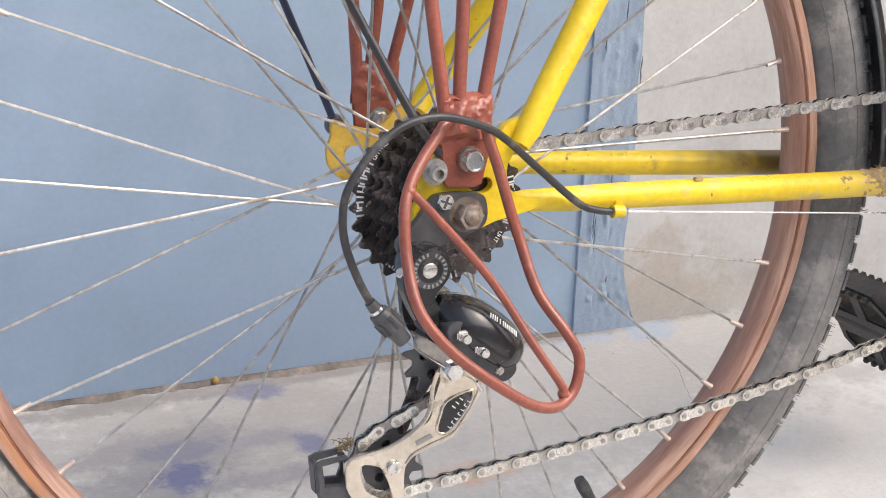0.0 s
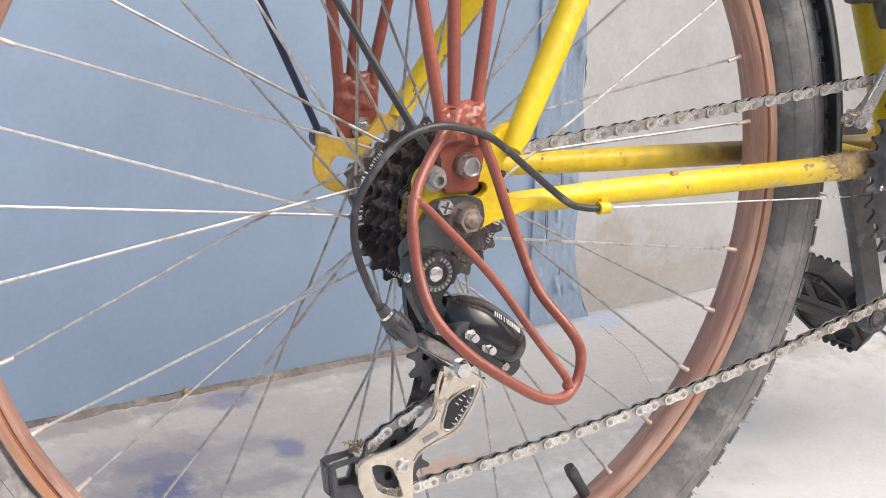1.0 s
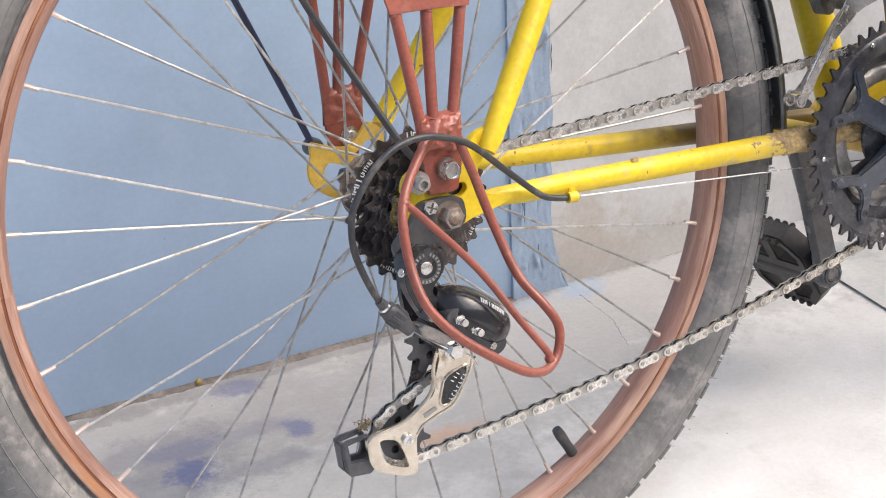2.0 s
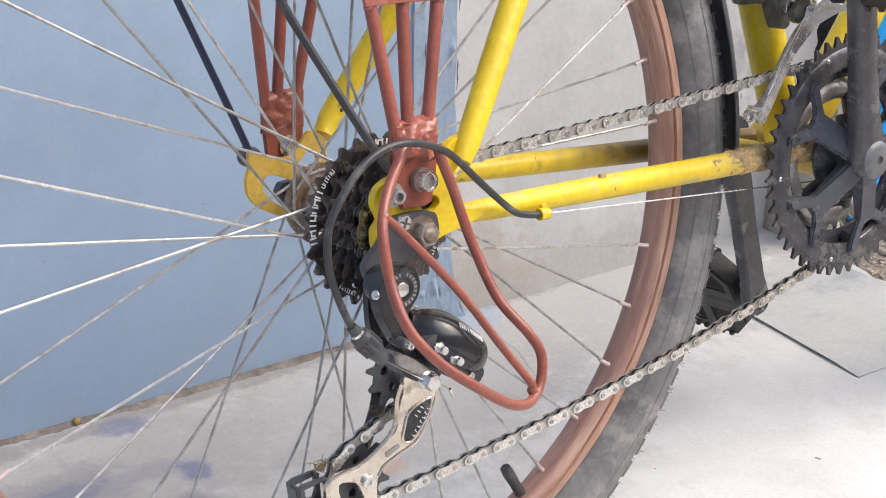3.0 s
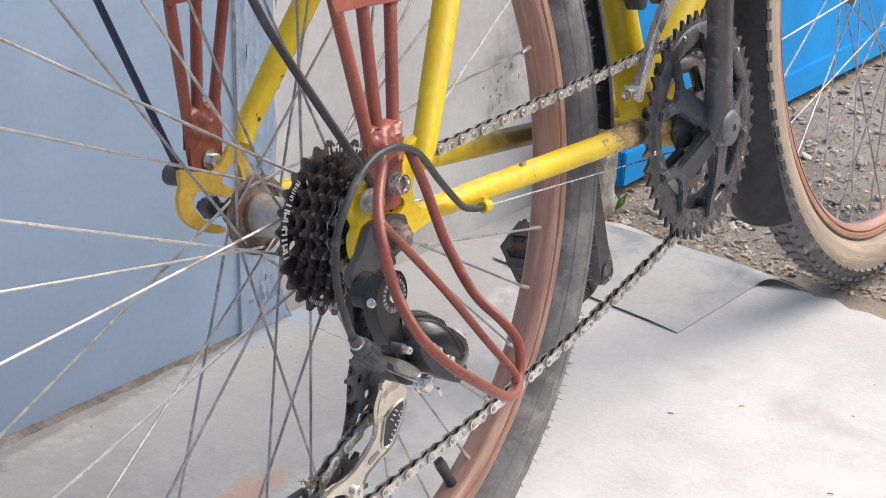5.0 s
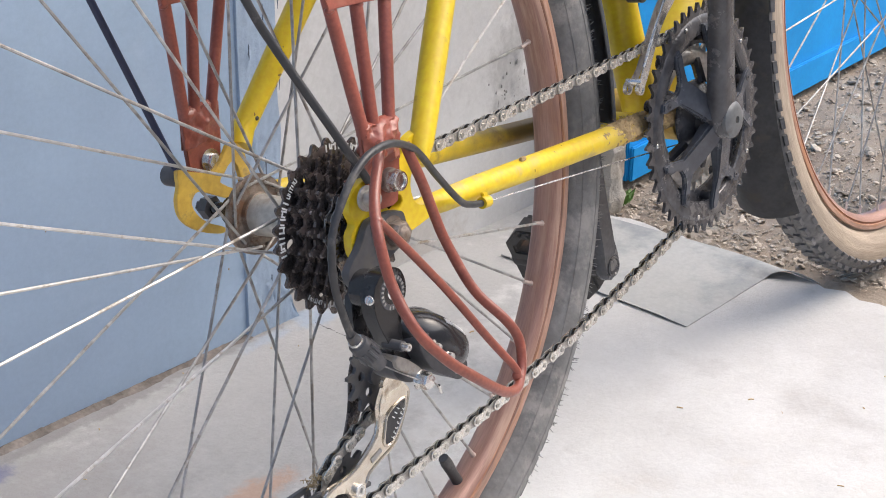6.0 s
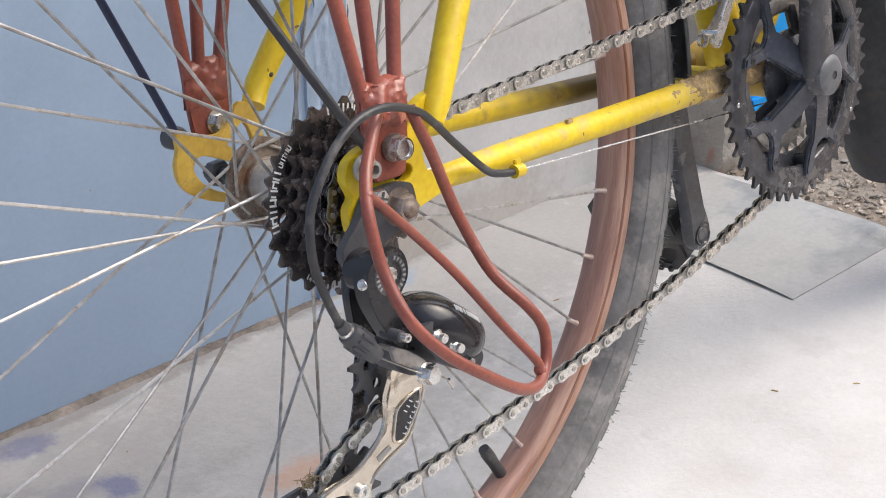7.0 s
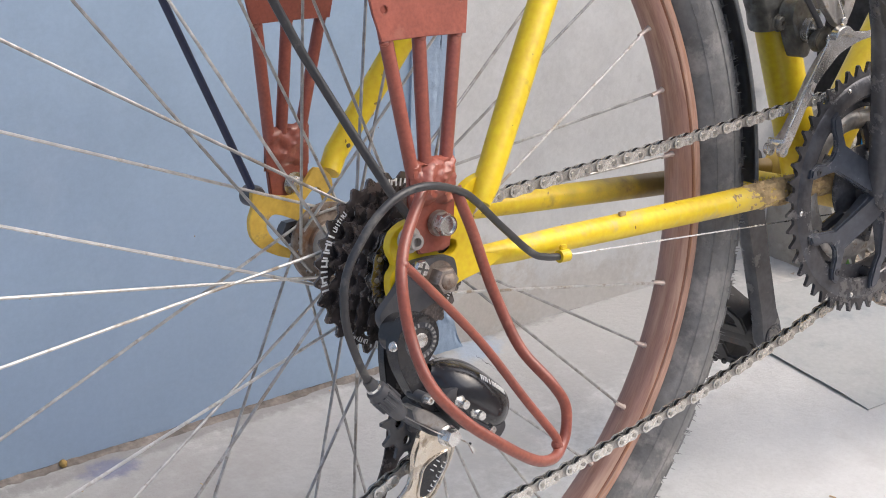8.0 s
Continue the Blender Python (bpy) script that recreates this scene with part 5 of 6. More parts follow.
# luggage rack: on each side a bent lug, three struts and a plate
def rack_side(s, cx, y):
    lug = [(cx - 0.0180, 0.075), (cx - 0.010, 0.0765), (cx + 0.002, 0.0755), (cx + 0.013, 0.0735), (cx + 0.0165, 0.071), (cx + 0.0165, 0.052), (cx + 0.0160, 0.040), (cx + 0.0125, 0.0235), (cx + 0.008, 0.0220), (cx - 0.010, 0.0232), (cx - 0.0125, 0.028), (cx - 0.0155, 0.048)]
    kx, ky = (0.08, 0.15) if s < 0 else (0.11, 0.0)

    def piece(name, bm, label=""):
        """The rack slants a little forwards and, above its feet, inwards."""
        for v in bm.verts:
            v.co.x += kx * (v.co.z - 0.07)
            v.co.y += ky * max(0.0, v.co.z - 0.07)
            v.co.z -= 0.0065
        return part(name, bm, M_RED, rack, label)

    bm = bmesh.new()
    plate(bm, lug, y - 0.002, y + 0.002, [], 0.0008)
    piece("rack_lug", bm, "flattened and bolted foot of the rack")
    # folded, lumpy weld zone at the head of the lug
    n, k = 26, 20
    bm = bmesh.new()
    tops = []
    rough = 1.0 if s < 0 else 0.55
    for side in (-1, 1):
        g = []
        for i in range(n + 1):
            row = []
            for j in range(k + 1):
                x = cx - 0.0168 + 0.0335 * i / n
                z = 0.050 + 0.0265 * j / k
                b = (0.0055 if s < 0 else 0.0030) * math.sin(math.pi * min(1, max(0, i / n))) ** 0.5 * math.sin(math.pi * (0.86 * j / k)) ** 0.7
                b += rough * (0.0040 * noise.noise((x * 130, z * 130, side * 3.0 + s)) + 0.0014 * noise.noise((x * 420, z * 420, 3.0))) * (1 if 0 < i < n and 0 < j < k else 0)
                z += 0.0015 * noise.noise((x * 260, 1.3, s)) if j == k else 0
                row.append(bm.verts.new((x, y + side * (0.0018 + max(0.0, b)), z)))
            g.append(row)
        for i in range(n):
            for j in range(k):
                bm.faces.new((g[i][j], g[i + 1][j], g[i + 1][j + 1], g[i][j + 1]))
        tops.append([row[k] for row in g])
    crown = [bm.verts.new((v.co.x, y, v.co.z + 0.0022 + 0.0012 * noise.noise((v.co.x * 300, s, 4.0)))) for v in tops[0]]
    for i in range(n):
        for t in tops:
            bm.faces.new((t[i], t[i + 1], crown[i + 1], crown[i]))
    piece("weld", bm, "lumpy welded and painted joint")
    for (x0, z0), (x1, z1) in (((-0.0135, 0.070), (-0.0235, 0.149)), ((-0.0045, 0.070), (0.0000, 0.147)), ((0.0100, 0.068), (0.0265, 0.146))):
        a, b = Vector((cx + x0, y, z0)), Vector((cx + x1, y, z1))
        bm = bmesh.new()
        tube(bm, [a, a.lerp(b, 0.5), b, b + (b - a) * 2.0], [0.0041, 0.0042, 0.0042, 0.0042], 12, wob=0.02)
        piece("strut", bm)
    bm = bmesh.new()
    yp = y - 0.0045
    plate(bm, [(cx - 0.0300, 0.149), (cx - 0.001, 0.1482), (cx + 0.0310, 0.1462), (cx + 0.034, 0.162), (cx + 0.052, 0.30), (cx - 0.058, 0.30), (cx - 0.0345, 0.165)], yp - 0.001, yp + 0.001, [disc(cx - 0.0265, 0.1665, 0.0024, 12), disc(cx + 0.029, 0.167, 0.0024, 12)], 0.0004)
    piece("side_plate", bm, "flat red-brown sheet metal side plate")
    bm = bmesh.new()
    for dx, dz in ((-0.0262, 0.148), (0.0002, 0.1472), (0.0268, 0.1458)):
        ellipsoid(bm, (cx + dx, y - 0.002, dz), (0.0034, 0.0030, 0.0022), u=10, v=7)
    tagged(piece("weld_bead", bm), kind="stuff")


rack = new("luggage_rack")
rack.parent = bike
rack.location = O
rack["label"] = "home-welded red-brown painted luggage rack"
rack_side(-1, 0.0030, -0.0760)
rack_side(1, 0.0055, 0.0865)

# derailleur guard of bent round bar
GUARD = [(0.0090, -0.0905, 0.056), (0.0098, -0.0935, 0.0470), (0.0145, -0.0970, 0.0285), (0.0195, -0.0995, 0.0070), (0.0242, -0.103, -0.0124), (0.0300, -0.116, -0.0430), (0.0415, -0.130, -0.0655), (0.0475, -0.1345, -0.0800), (0.0445, -0.1375, -0.0945), (0.0370, -0.1405, -0.1025), (0.0254, -0.1455, -0.1045), (0.0085, -0.1485, -0.0985),
         (-0.0176, -0.150, -0.0790), (-0.0393, -0.1455, -0.0590), (-0.0535, -0.1370, -0.0365), (-0.0550, -0.1240, -0.0110), (-0.0525, -0.1160, 0.0150), (-0.0462, -0.1095, 0.0285), (-0.0370, -0.1030, 0.0395), (-0.0200, -0.0945, 0.0560), (-0.0125, -0.0905, 0.0610)]
bm = bmesh.new()
tube(bm, smooth_path(GUARD, 7), 0.0034, 14, wob=0.02)
guard = bpart("derailleur_guard", bm, M_RED, "red-brown painted guard of bent round bar")
bm = bmesh.new()
tube(bm, smooth_path([(-0.0485, -0.1115, 0.0255), (-0.040, -0.1120, 0.0180), (-0.0024, -0.1180, -0.0290), (0.0190, -0.1320, -0.0690), (0.0325, -0.1405, -0.0930), (0.0340, -0.1410, -0.1000)], 6), 0.0027, 12, wob=0.02)
part("brace", bm, M_RED, guard)
for c, rr in (((-0.0475, -0.1115, 0.0250), 0.0040), ((0.0338, -0.1408, -0.0990), 0.0036), ((0.0352, -0.1404, -0.1010), 0.0037)):
    bm = bmesh.new()
    ellipsoid(bm, c, (rr, rr * 0.9, rr), u=12, v=8)
    part("weld", bm, M_RED, guard, "blob of painted weld")

# bolts of the right drop-out
bm = bmesh.new()
lathe(bm, [(0.0040, -0.0790), (0.0078, -0.0791), (0.0080, -0.0805), (0.0074, -0.0830), (0.0040, -0.0831)], 0.003, 0.0335, 24)
bpart("washer", bm, M_NUT, "dark collar under the rack bolt")
bm = bmesh.new()
lathe(bm, [(0.0068, -0.0815), (0.0070, -0.0825), (0.0070, -0.0872), (0.0064, -0.0884)], 0.003, 0.0335, 6)
lathe(bm, [(0.0062, -0.0880), (0.0064, -0.0892), (0.0061, -0.0898), (0.0053, -0.0898), (0.0050, -0.0888), (0.0048, -0.0868)], 0.003, 0.0335, 28)
bpart("rack_bolt", bm, M_CHROME, "bright hexagonal bolt head with a hollow worn face")
bm = bmesh.new()
lathe(bm, [(0.0050, -0.0860), (0.0050, -0.0872), (0.0018, -0.0876)], 0.003, 0.0335, 20)
bpart("bolt_face", bm, M_GSTEEL, "dull grey hollow of the bolt head")
bolt("hanger_bolt", Vector((-0.0193, -0.0790, 0.0280)) + Vector(O), 0.0050, 0.0092, M_GSTEEL, bike, "grey socket-head bolt with a wide washer", hexa=False, socket=0.0028, washer=0.0080)
bm = bmesh.new()
lathe(bm, [(0.0072, -0.0600), (0.0072, -0.0745), (0.004, -0.0745)], 0.003, 0.0335, 6)
bpart("nut", bm, M_NUT, "dull nut behind the rack foot")

# rear derailleur
der = new("rear_derailleur")
der.parent = bike
der.location = O
der["label"] = "black rear derailleur with a champagne cage"
bm = bmesh.new()
plate(bm, rounded([(-0.0215, 0.0120), (-0.0110, 0.0140), (0.0090, 0.0118), (0.0138, 0.0050), (0.0125, -0.0070), (0.0000, -0.0130), (-0.0159, -0.0171), (-0.0291, -0.0220), (-0.0400, -0.0235), (-0.0440, -0.0120), (-0.0310, 0.0000)], 4), -0.0805, -0.0745, [], 0.0012)
part("hanger_bracket", bm, M_BLK, der, "glossy black hanger bracket")
bolt("bracket_screw", (-0.0141, -0.0800, 0.0097), 0.0054, 0.0045, M_CHROME, der, "bright cross-head screw")
bm = bmesh.new()
for a in (0.4, 0.4 + math.pi / 2):
    box(bm, (0, 0, 0), (0.0075, 0.0006, 0.0012), 0.0, None)
    bmesh.ops.rotate(bm, verts=bm.verts[-8:], cent=(0, 0, 0), matrix=Matrix.Rotation(a, 3, "Y"))
part("screw_slot", bm, M_DARK, der, off=(-0.0141, -0.0847, 0.0097), smooth=False)
bm = bmesh.new()
plate(bm, rounded([(-0.0420, -0.0115), (-0.0335, -0.0095), (-0.0250, -0.0120), (-0.0205, -0.0200), (-0.0215, -0.0300), (-0.0300, -0.0400), (-0.0290, -0.0460), (-0.0205, -0.0550), (-0.0105, -0.0670), (-0.0135, -0.0735), (-0.0285, -0.0700), (-0.0370, -0.0630), (-0.0440, -0.0505), (-0.0500, -0.0345), (-0.0495, -0.0200)], 4), -0.1040, -0.0930, [], 0.0035)
lathe(bm, [(0.0095, -0.0790), (0.0119, -0.0800), (0.0123, -0.0840), (0.0123, -0.0950)], -0.0345, -0.0245, 32)
part("knuckle_arm", bm, M_BLKG, der, "satin black upper knuckle arm")
bm = bmesh.new()
plate(bm, rounded([(-0.0400, -0.0300), (-0.0300, -0.0320), (-0.0260, -0.0560), (-0.0270, -0.0690), (-0.0360, -0.0700), (-0.0410, -0.0560)], 4), -0.0770, -0.0700, [], 0.002)
part("inner_link_plate", bm, M_BLKG, der)
bm = bmesh.new()
lathe(bm, [(0.0115, -0.079), (0.0120, -0.1005), (0.0112, -0.1040), (0.0078, -0.1045), (0.0072, -0.1030), (0.0045, -0.1030)], -0.0335, -0.0245, 32)
part("pivot_cap", bm, M_BLK, der, "round pivot cap with worn grey print")
bm = bmesh.new()
lathe(bm, [(0.0046, -0.1020), (0.0046, -0.1045), (0.0036, -0.1050)], -0.0335, -0.0245, 18)
part("pivot_pin", bm, M_CHROME, der, "bright pivot pin")
bm = bmesh.new()
for q in range(22):
    if q in (5, 14):
        continue
    a = 2 * math.pi * q / 22
    bmesh.ops.create_cube(bm, size=1, matrix=Matrix.Translation((-0.0335, -0.1046, -0.0245)) @ Matrix.Rotation(-a, 4, "Y") @ Matrix.Translation((0.0096, 0, 0)) @ Matrix.Diagonal((0.0021, 0.0003, 0.0012, 1)))
tagged(part("print", bm, M_GREY, der, smooth=False), kind="stuff")
bm = bmesh.new()
tube(bm, [(-0.0430, -0.0970, -0.0283), (-0.0485, -0.0998, -0.0256), (-0.0488, -0.1000, -0.0254), (-0.0512, -0.1013, -0.0240), (-0.0518, -0.1016, -0.0237)], [0.0021, 0.0021, 0.0030, 0.0031, 0.0022], 12)
part("adjusting_screw", bm, M_CHROME, der, "bright adjusting screw")
bolt("adjusting_screw", (-0.0390, -0.1120, -0.0562), 0.0025, 0.0055, M_CHROME, der, "bright adjusting screw", hexa=False, socket=0.001)
bm = bmesh.new()
tube(bm, [(-0.0390, -0.0980, -0.0562), (-0.0390, -0.1125, -0.0562)], 0.0034, 12)
part("screw_boss", bm, M_BLK, der)
# outer cover of the parallelogram
ax0, ax1 = Vector((-0.0280, -0.094, -0.0465)), Vector((0.0220, -0.094, -0.0895))
d = (ax1 - ax0).normalized()
up = Vector((-d.z, 0, d.x))


def dome(t, a):
    """A point of the cover: t along it, a across it from its upper edge."""
    e = max(0.10, (1 - abs(2 * t - 1) ** (3.4 if t > 0.5 else 2.3))) ** 0.5
    w = 0.0172 * math.cos(a)
    return ax0.lerp(ax1, t) + up * (w * e if w > 0 else w * 0.78 * e) + Vector((0, -0.0285 * e * max(0.0, math.sin(a)) ** 0.52, 0))


bm = bmesh.new()
n, k = 30, 20
sec = [[bm.verts.new(dome(i / n, math.pi * j / k)) for j in range(k + 1)] for i in range(n + 1)]
for i in range(n):
    for j in range(k):
        bm.faces.new((sec[i][j], sec[i + 1][j], sec[i + 1][j + 1], sec[i][j + 1]))
    bm.faces.new((sec[i][0], sec[i][k], sec[i + 1][k], sec[i + 1][0]))
bm.faces.new(sec[0])
bm.faces.new(sec[-1][::-1])
cover = part("link_cover", bm, M_BLKG, der, "domed glossy black cover with white print")
# seam lip round the upper edge of the cover
bm = bmesh.new()
tube(bm, [dome(t / 20, 0.05) for t in range(1, 20)], 0.0011, 6)
part("seam", bm, M_BLK, cover)
bm = bmesh.new()
for q in range(7):
    t, a = 0.385 + 0.050 * q, radians(40)
    p = dome(t, a)
    tx = (dome(t + 0.02, a) - dome(t - 0.02, a)).normalized()
    ty = (dome(t, a + 0.05) - dome(t, a - 0.05)).normalized()
    nz = tx.cross(ty).normalized()
    ty = nz.cross(tx)
    m = Matrix((tx, ty, nz)).transposed().to_4x4()
    m.translation = p
    for zo in ((-0.0008, 0.0008) if q != 2 else (0.0,)):
        bmesh.ops.create_cube(bm, size=1, matrix=m @ Matrix.Translation((zo, 0, 0)) @ Matrix.Diagonal((0.00085, 0.0040, 0.0006, 1)))
tagged(part("print", bm, M_WHITE, cover, "small white printed bars", smooth=False), kind="stuff")
bm = bmesh.new()
plate(bm, rounded([(-0.0290, -0.0585), (-0.0190, -0.0540), (-0.0050, -0.0650), (0.0110, -0.0800), (0.0150, -0.0890), (0.0070, -0.0950), (-0.0060, -0.0880), (-0.0200, -0.0770)], 4), -0.1170, -0.0840, [], 0.003)
part("screw_block", bm, M_BLK, der, "black block with two limit screws")
for c in ((-0.0193, -0.1160, -0.0628), (-0.0080, -0.1160, -0.0731)):
    bolt("limit_screw", c, 0.0028, 0.0085, M_CHROME, der, "bright cross-head limit screw", hexa=False)
    bm = bmesh.new()
    box(bm, Vector(c) + Vector((-0.0015, -0.0035, 0.0018)), (0.0070, 0.004, 0.0060), 0.0012)
    part("screw_seat", bm, M_CHROME, der, "bright metal screw seat")
bolt("rivet", (0.0033, -0.1155, -0.0872), 0.0026, 0.0040, M_CHROME, der, "bright rivet", hexa=False)
bm = bmesh.new()
plate(bm, rounded([(-0.0370, -0.0690), (-0.0300, -0.0650), (-0.0160, -0.0740), (-0.0060, -0.0850), (-0.0110, -0.0900), (-0.0240, -0.0880), (-0.0350, -0.0800)], 4), -0.1010, -0.0820, [], 0.002)
part("lower_knuckle", bm, M_BLK, der, "black lower knuckle")
bm = bmesh.new()
plate(bm, rounded([(-0.0440, -0.0605), (-0.0270, -0.0730), (-0.0195, -0.0830), (-0.0240, -0.0885), (-0.0300, -0.0800), (-0.0460, -0.0680)], 2), -0.1115, -0.1085, [], 0.0005)
plate(bm, rounded([(-0.0440, -0.0605), (-0.0270, -0.0730), (-0.0280, -0.0755), (-0.0450, -0.0630)], 2), -0.1090, -0.1000, [], 0.0005)
part("clamp_plate", bm, M_GSTEEL, der, "bent steel cable clamp plate")
bolt("cable_clamp_bolt", (-0.0250, -0.1105, -0.0836), 0.0056, 0.0085, M_CHROME, der, "bright hexagonal cable clamp bolt", washer=0.0064)
bm = bmesh.new()
tube(bm, smooth_path([(-0.0500, -0.1028, -0.0654), (-0.0400, -0.1075, -0.0735), (-0.0275, -0.1135, -0.0830), (-0.0150, -0.1125, -0.0895), (-0.0080, -0.1110, -0.0960), (-0.0060, -0.1100, -0.0990)], 5), 0.0005, 6)
part("inner_cable", bm, M_GSTEEL, der, "bright inner cable")
bm = bmesh.new()
tube(bm, [(-0.0085, -0.1110, -0.0945), (-0.0045, -0.1095, -0.1015)], 0.0012, 8)
part("cable_tip", bm, M_CHROME, der)
# barrel adjuster
bm = bmesh.new()
pts = [Vector((-0.0696, -0.1000, -0.0395)), Vector((-0.0656, -0.0998, -0.0450)), Vector((-0.0648, -0.0999, -0.0462)), Vector((-0.0620, -0.1003, -0.0500)), Vector((-0.0560, -0.1014, -0.0570)), Vector((-0.0530, -0.1020, -0.0615)), Vector((-0.0500, -0.1028, -0.0654))]
tube(bm, pts, [0.0033, 0.0042, 0.0062, 0.0068, 0.0066, 0.0052, 0.0046], 14)
adj = part("barrel_adjuster", bm, M_BLK, der, "knurled black barrel adjuster")
bm = bmesh.new()
tube(bm, [Vector((-0.0665, -0.0998, -0.0440)), Vector((-0.0652, -0.0999, -0.0458))], 0.0047, 16)
part("ferrule", bm, M_CHROME, adj, "bright ferrule")
bm = bmesh.new()
for q in range(10):
    a = 2 * math.pi * q / 10
    ax = (pts[4] - pts[3]).normalized()
    o1 = ax.orthogonal().normalized()
    o2 = ax.cross(o1)
    w = (o1 * math.cos(a) + o2 * math.sin(a)) * 0.0066
    tube(bm, [pts[3] + w, pts[4] + w], 0.0012, 5)
part("knurl", bm, M_BLK, adj)
# cage: champagne outer plate with a window, black inner plate, two pulleys and a tail guard
PLATE = [(-0.0150, -0.0960), (-0.0050, -0.0950), (0.0066, -0.1060), (0.0140, -0.1140), (0.0126, -0.1218), (0.0053, -0.1327), (-0.0055, -0.1461), (-0.0225, -0.1513), (-0.0326, -0.1551), (-0.0377, -0.1595), (-0.0397, -0.1664), (-0.0409, -0.1834), (-0.0445, -0.1885), (-0.0552, -0.1862), (-0.0717, -0.1778), (-0.0775, -0.1692), (-0.0785, -0.1547), (-0.0768, -0.1500), (-0.0675, -0.1482), (-0.0517, -0.1475), (-0.0400, -0.1430), (-0.0282, -0.1365), (-0.0213, -0.1320), (-0.0180, -0.1193), (-0.0145, -0.1081)]
WINDOW = [(-0.0683, -0.1557), (-0.0572, -0.1575), (-0.0527, -0.1631), (-0.0481, -0.1798), (-0.0538, -0.1798), (-0.0656, -0.1720)]
LABEL = [(0.0062, -0.1172), (0.0080, -0.1208), (0.0038, -0.1292), (-0.0069, -0.1409), (-0.0137, -0.1432), (-0.0170, -0.1398), (-0.0146, -0.1310), (-0.0099, -0.1221)]
bm = bmesh.new()
plate(bm, rounded(PLATE, 4), -0.0665, -0.0630, [rounded(WINDOW, 3)], 0.0012)
for v in bm.verts:
    if v.co.z > -0.112:
        v.co.y -= (v.co.z + 0.112) * 0.30
cage = part("cage_plate", bm, M_CAGE, der, "champagne metal cage plate with a window")
bm = bmesh.new()
plate(bm, rounded(LABEL, 3), -0.0671, -0.0666)
for v in bm.verts:
    if v.co.z > -0.112:
        v.co.y -= (v.co.z + 0.112) * 0.30
part("badge", bm, M_BLKG, cage, "black inset badge")
bm = bmesh.new()
ring = [Vector((x, -0.0668 - (0.30 * (z + 0.112) if z > -0.112 else 0), z)) for x, z in rounded(LABEL, 4)]
tube(bm, ring, 0.0010, 8, closed=True)
part("badge_rim", bm, M_CAGE, cage, "raised bright rim round the badge")
for path, rr in (([(-0.0165, -0.1000), (-0.0190, -0.1120), (-0.0208, -0.1240), (-0.0262, -0.1335), (-0.0400, -0.1425), (-0.0520, -0.1468), (-0.0705, -0.1492), (-0.0765, -0.1530), (-0.0768, -0.1680)], 0.0015), ([(0.0122, -0.1150), (0.0103, -0.1215), (0.0033, -0.1325), (-0.0062, -0.1440), (-0.0220, -0.1492), (-0.0335, -0.1535), (-0.0385, -0.1590)], 0.0010)):
    bm = bmesh.new()
    tube(bm, smooth_path([(x, -0.0664 - (0.30 * (z + 0.112) if z > -0.112 else 0), z) for x, z in path], 5), rr, 8)
    part("ridge", bm, M_CAGE, cage, "polished raised ridge")
bm = bmesh.new()
plate(bm, [(-0.0315, -0.1450), (-0.0211, -0.1418), (-0.0199, -0.1444), (-0.0305, -0.1484)], -0.0671, -0.0666)
part("badge", bm, M_GREY, cage, "grey inset badge")
bm = bmesh.new()
LBL0, LBL1 = Vector((-0.0115, 0, -0.1395)), Vector((0.0042, 0, -0.1220))
dl = (LBL1 - LBL0).normalized()
rot = Matrix.Rotation(math.atan2(-dl.z, dl.x), 4, "Y")
for q in range(7):
    c = LBL0.lerp(LBL1, (q + 0.4) / 7) + Vector((0.0018, -0.0673, -0.0012))
    bmesh.ops.create_cube(bm, size=1, matrix=Matrix.Translation(c) @ rot @ Matrix.Diagonal((0.0005, 0.0003, 0.0032 if q == 0 else 0.0024, 1)))
    bmesh.ops.create_cube(bm, size=1, matrix=Matrix.Translation(c) @ rot @ Matrix.Translation((0.0006, 0, 0.0010 if q % 2 else -0.0009)) @ Matrix.Diagonal((0.0013, 0.0003, 0.0005, 1)))
for q in range(3):
    c = Vector((-0.0055 + 0.0026 * q, -0.0673, -0.1265 + 0.0022 * q))
    bmesh.ops.create_cube(bm, size=1, matrix=Matrix.Translation(c) @ rot @ Matrix.Diagonal((0.0007, 0.0003, 0.0030, 1)))
for v in bm.verts:
    if v.co.z > -0.112:
        v.co.y -= (v.co.z + 0.112) * 0.30
tagged(part("print", bm, M_WHITE, cage, "white printed bars", smooth=False), kind="stuff")
bm = bmesh.new()
plate(bm, rounded([(-0.0220, -0.0910), (-0.0130, -0.0810), (-0.0030, -0.0910), (-0.0070, -0.1060), (-0.0230, -0.1310), (-0.0340, -0.1530), (-0.0400, -0.1730), (-0.0530, -0.1760), (-0.0650, -0.1690), (-0.0570, -0.1510), (-0.0390, -0.1370), (-0.0280, -0.1160)], 4), -0.0495, -0.0475, [], 0.0005)
part("inner_cage_plate", bm, M_BLKM, der, "black steel inner cage plate")


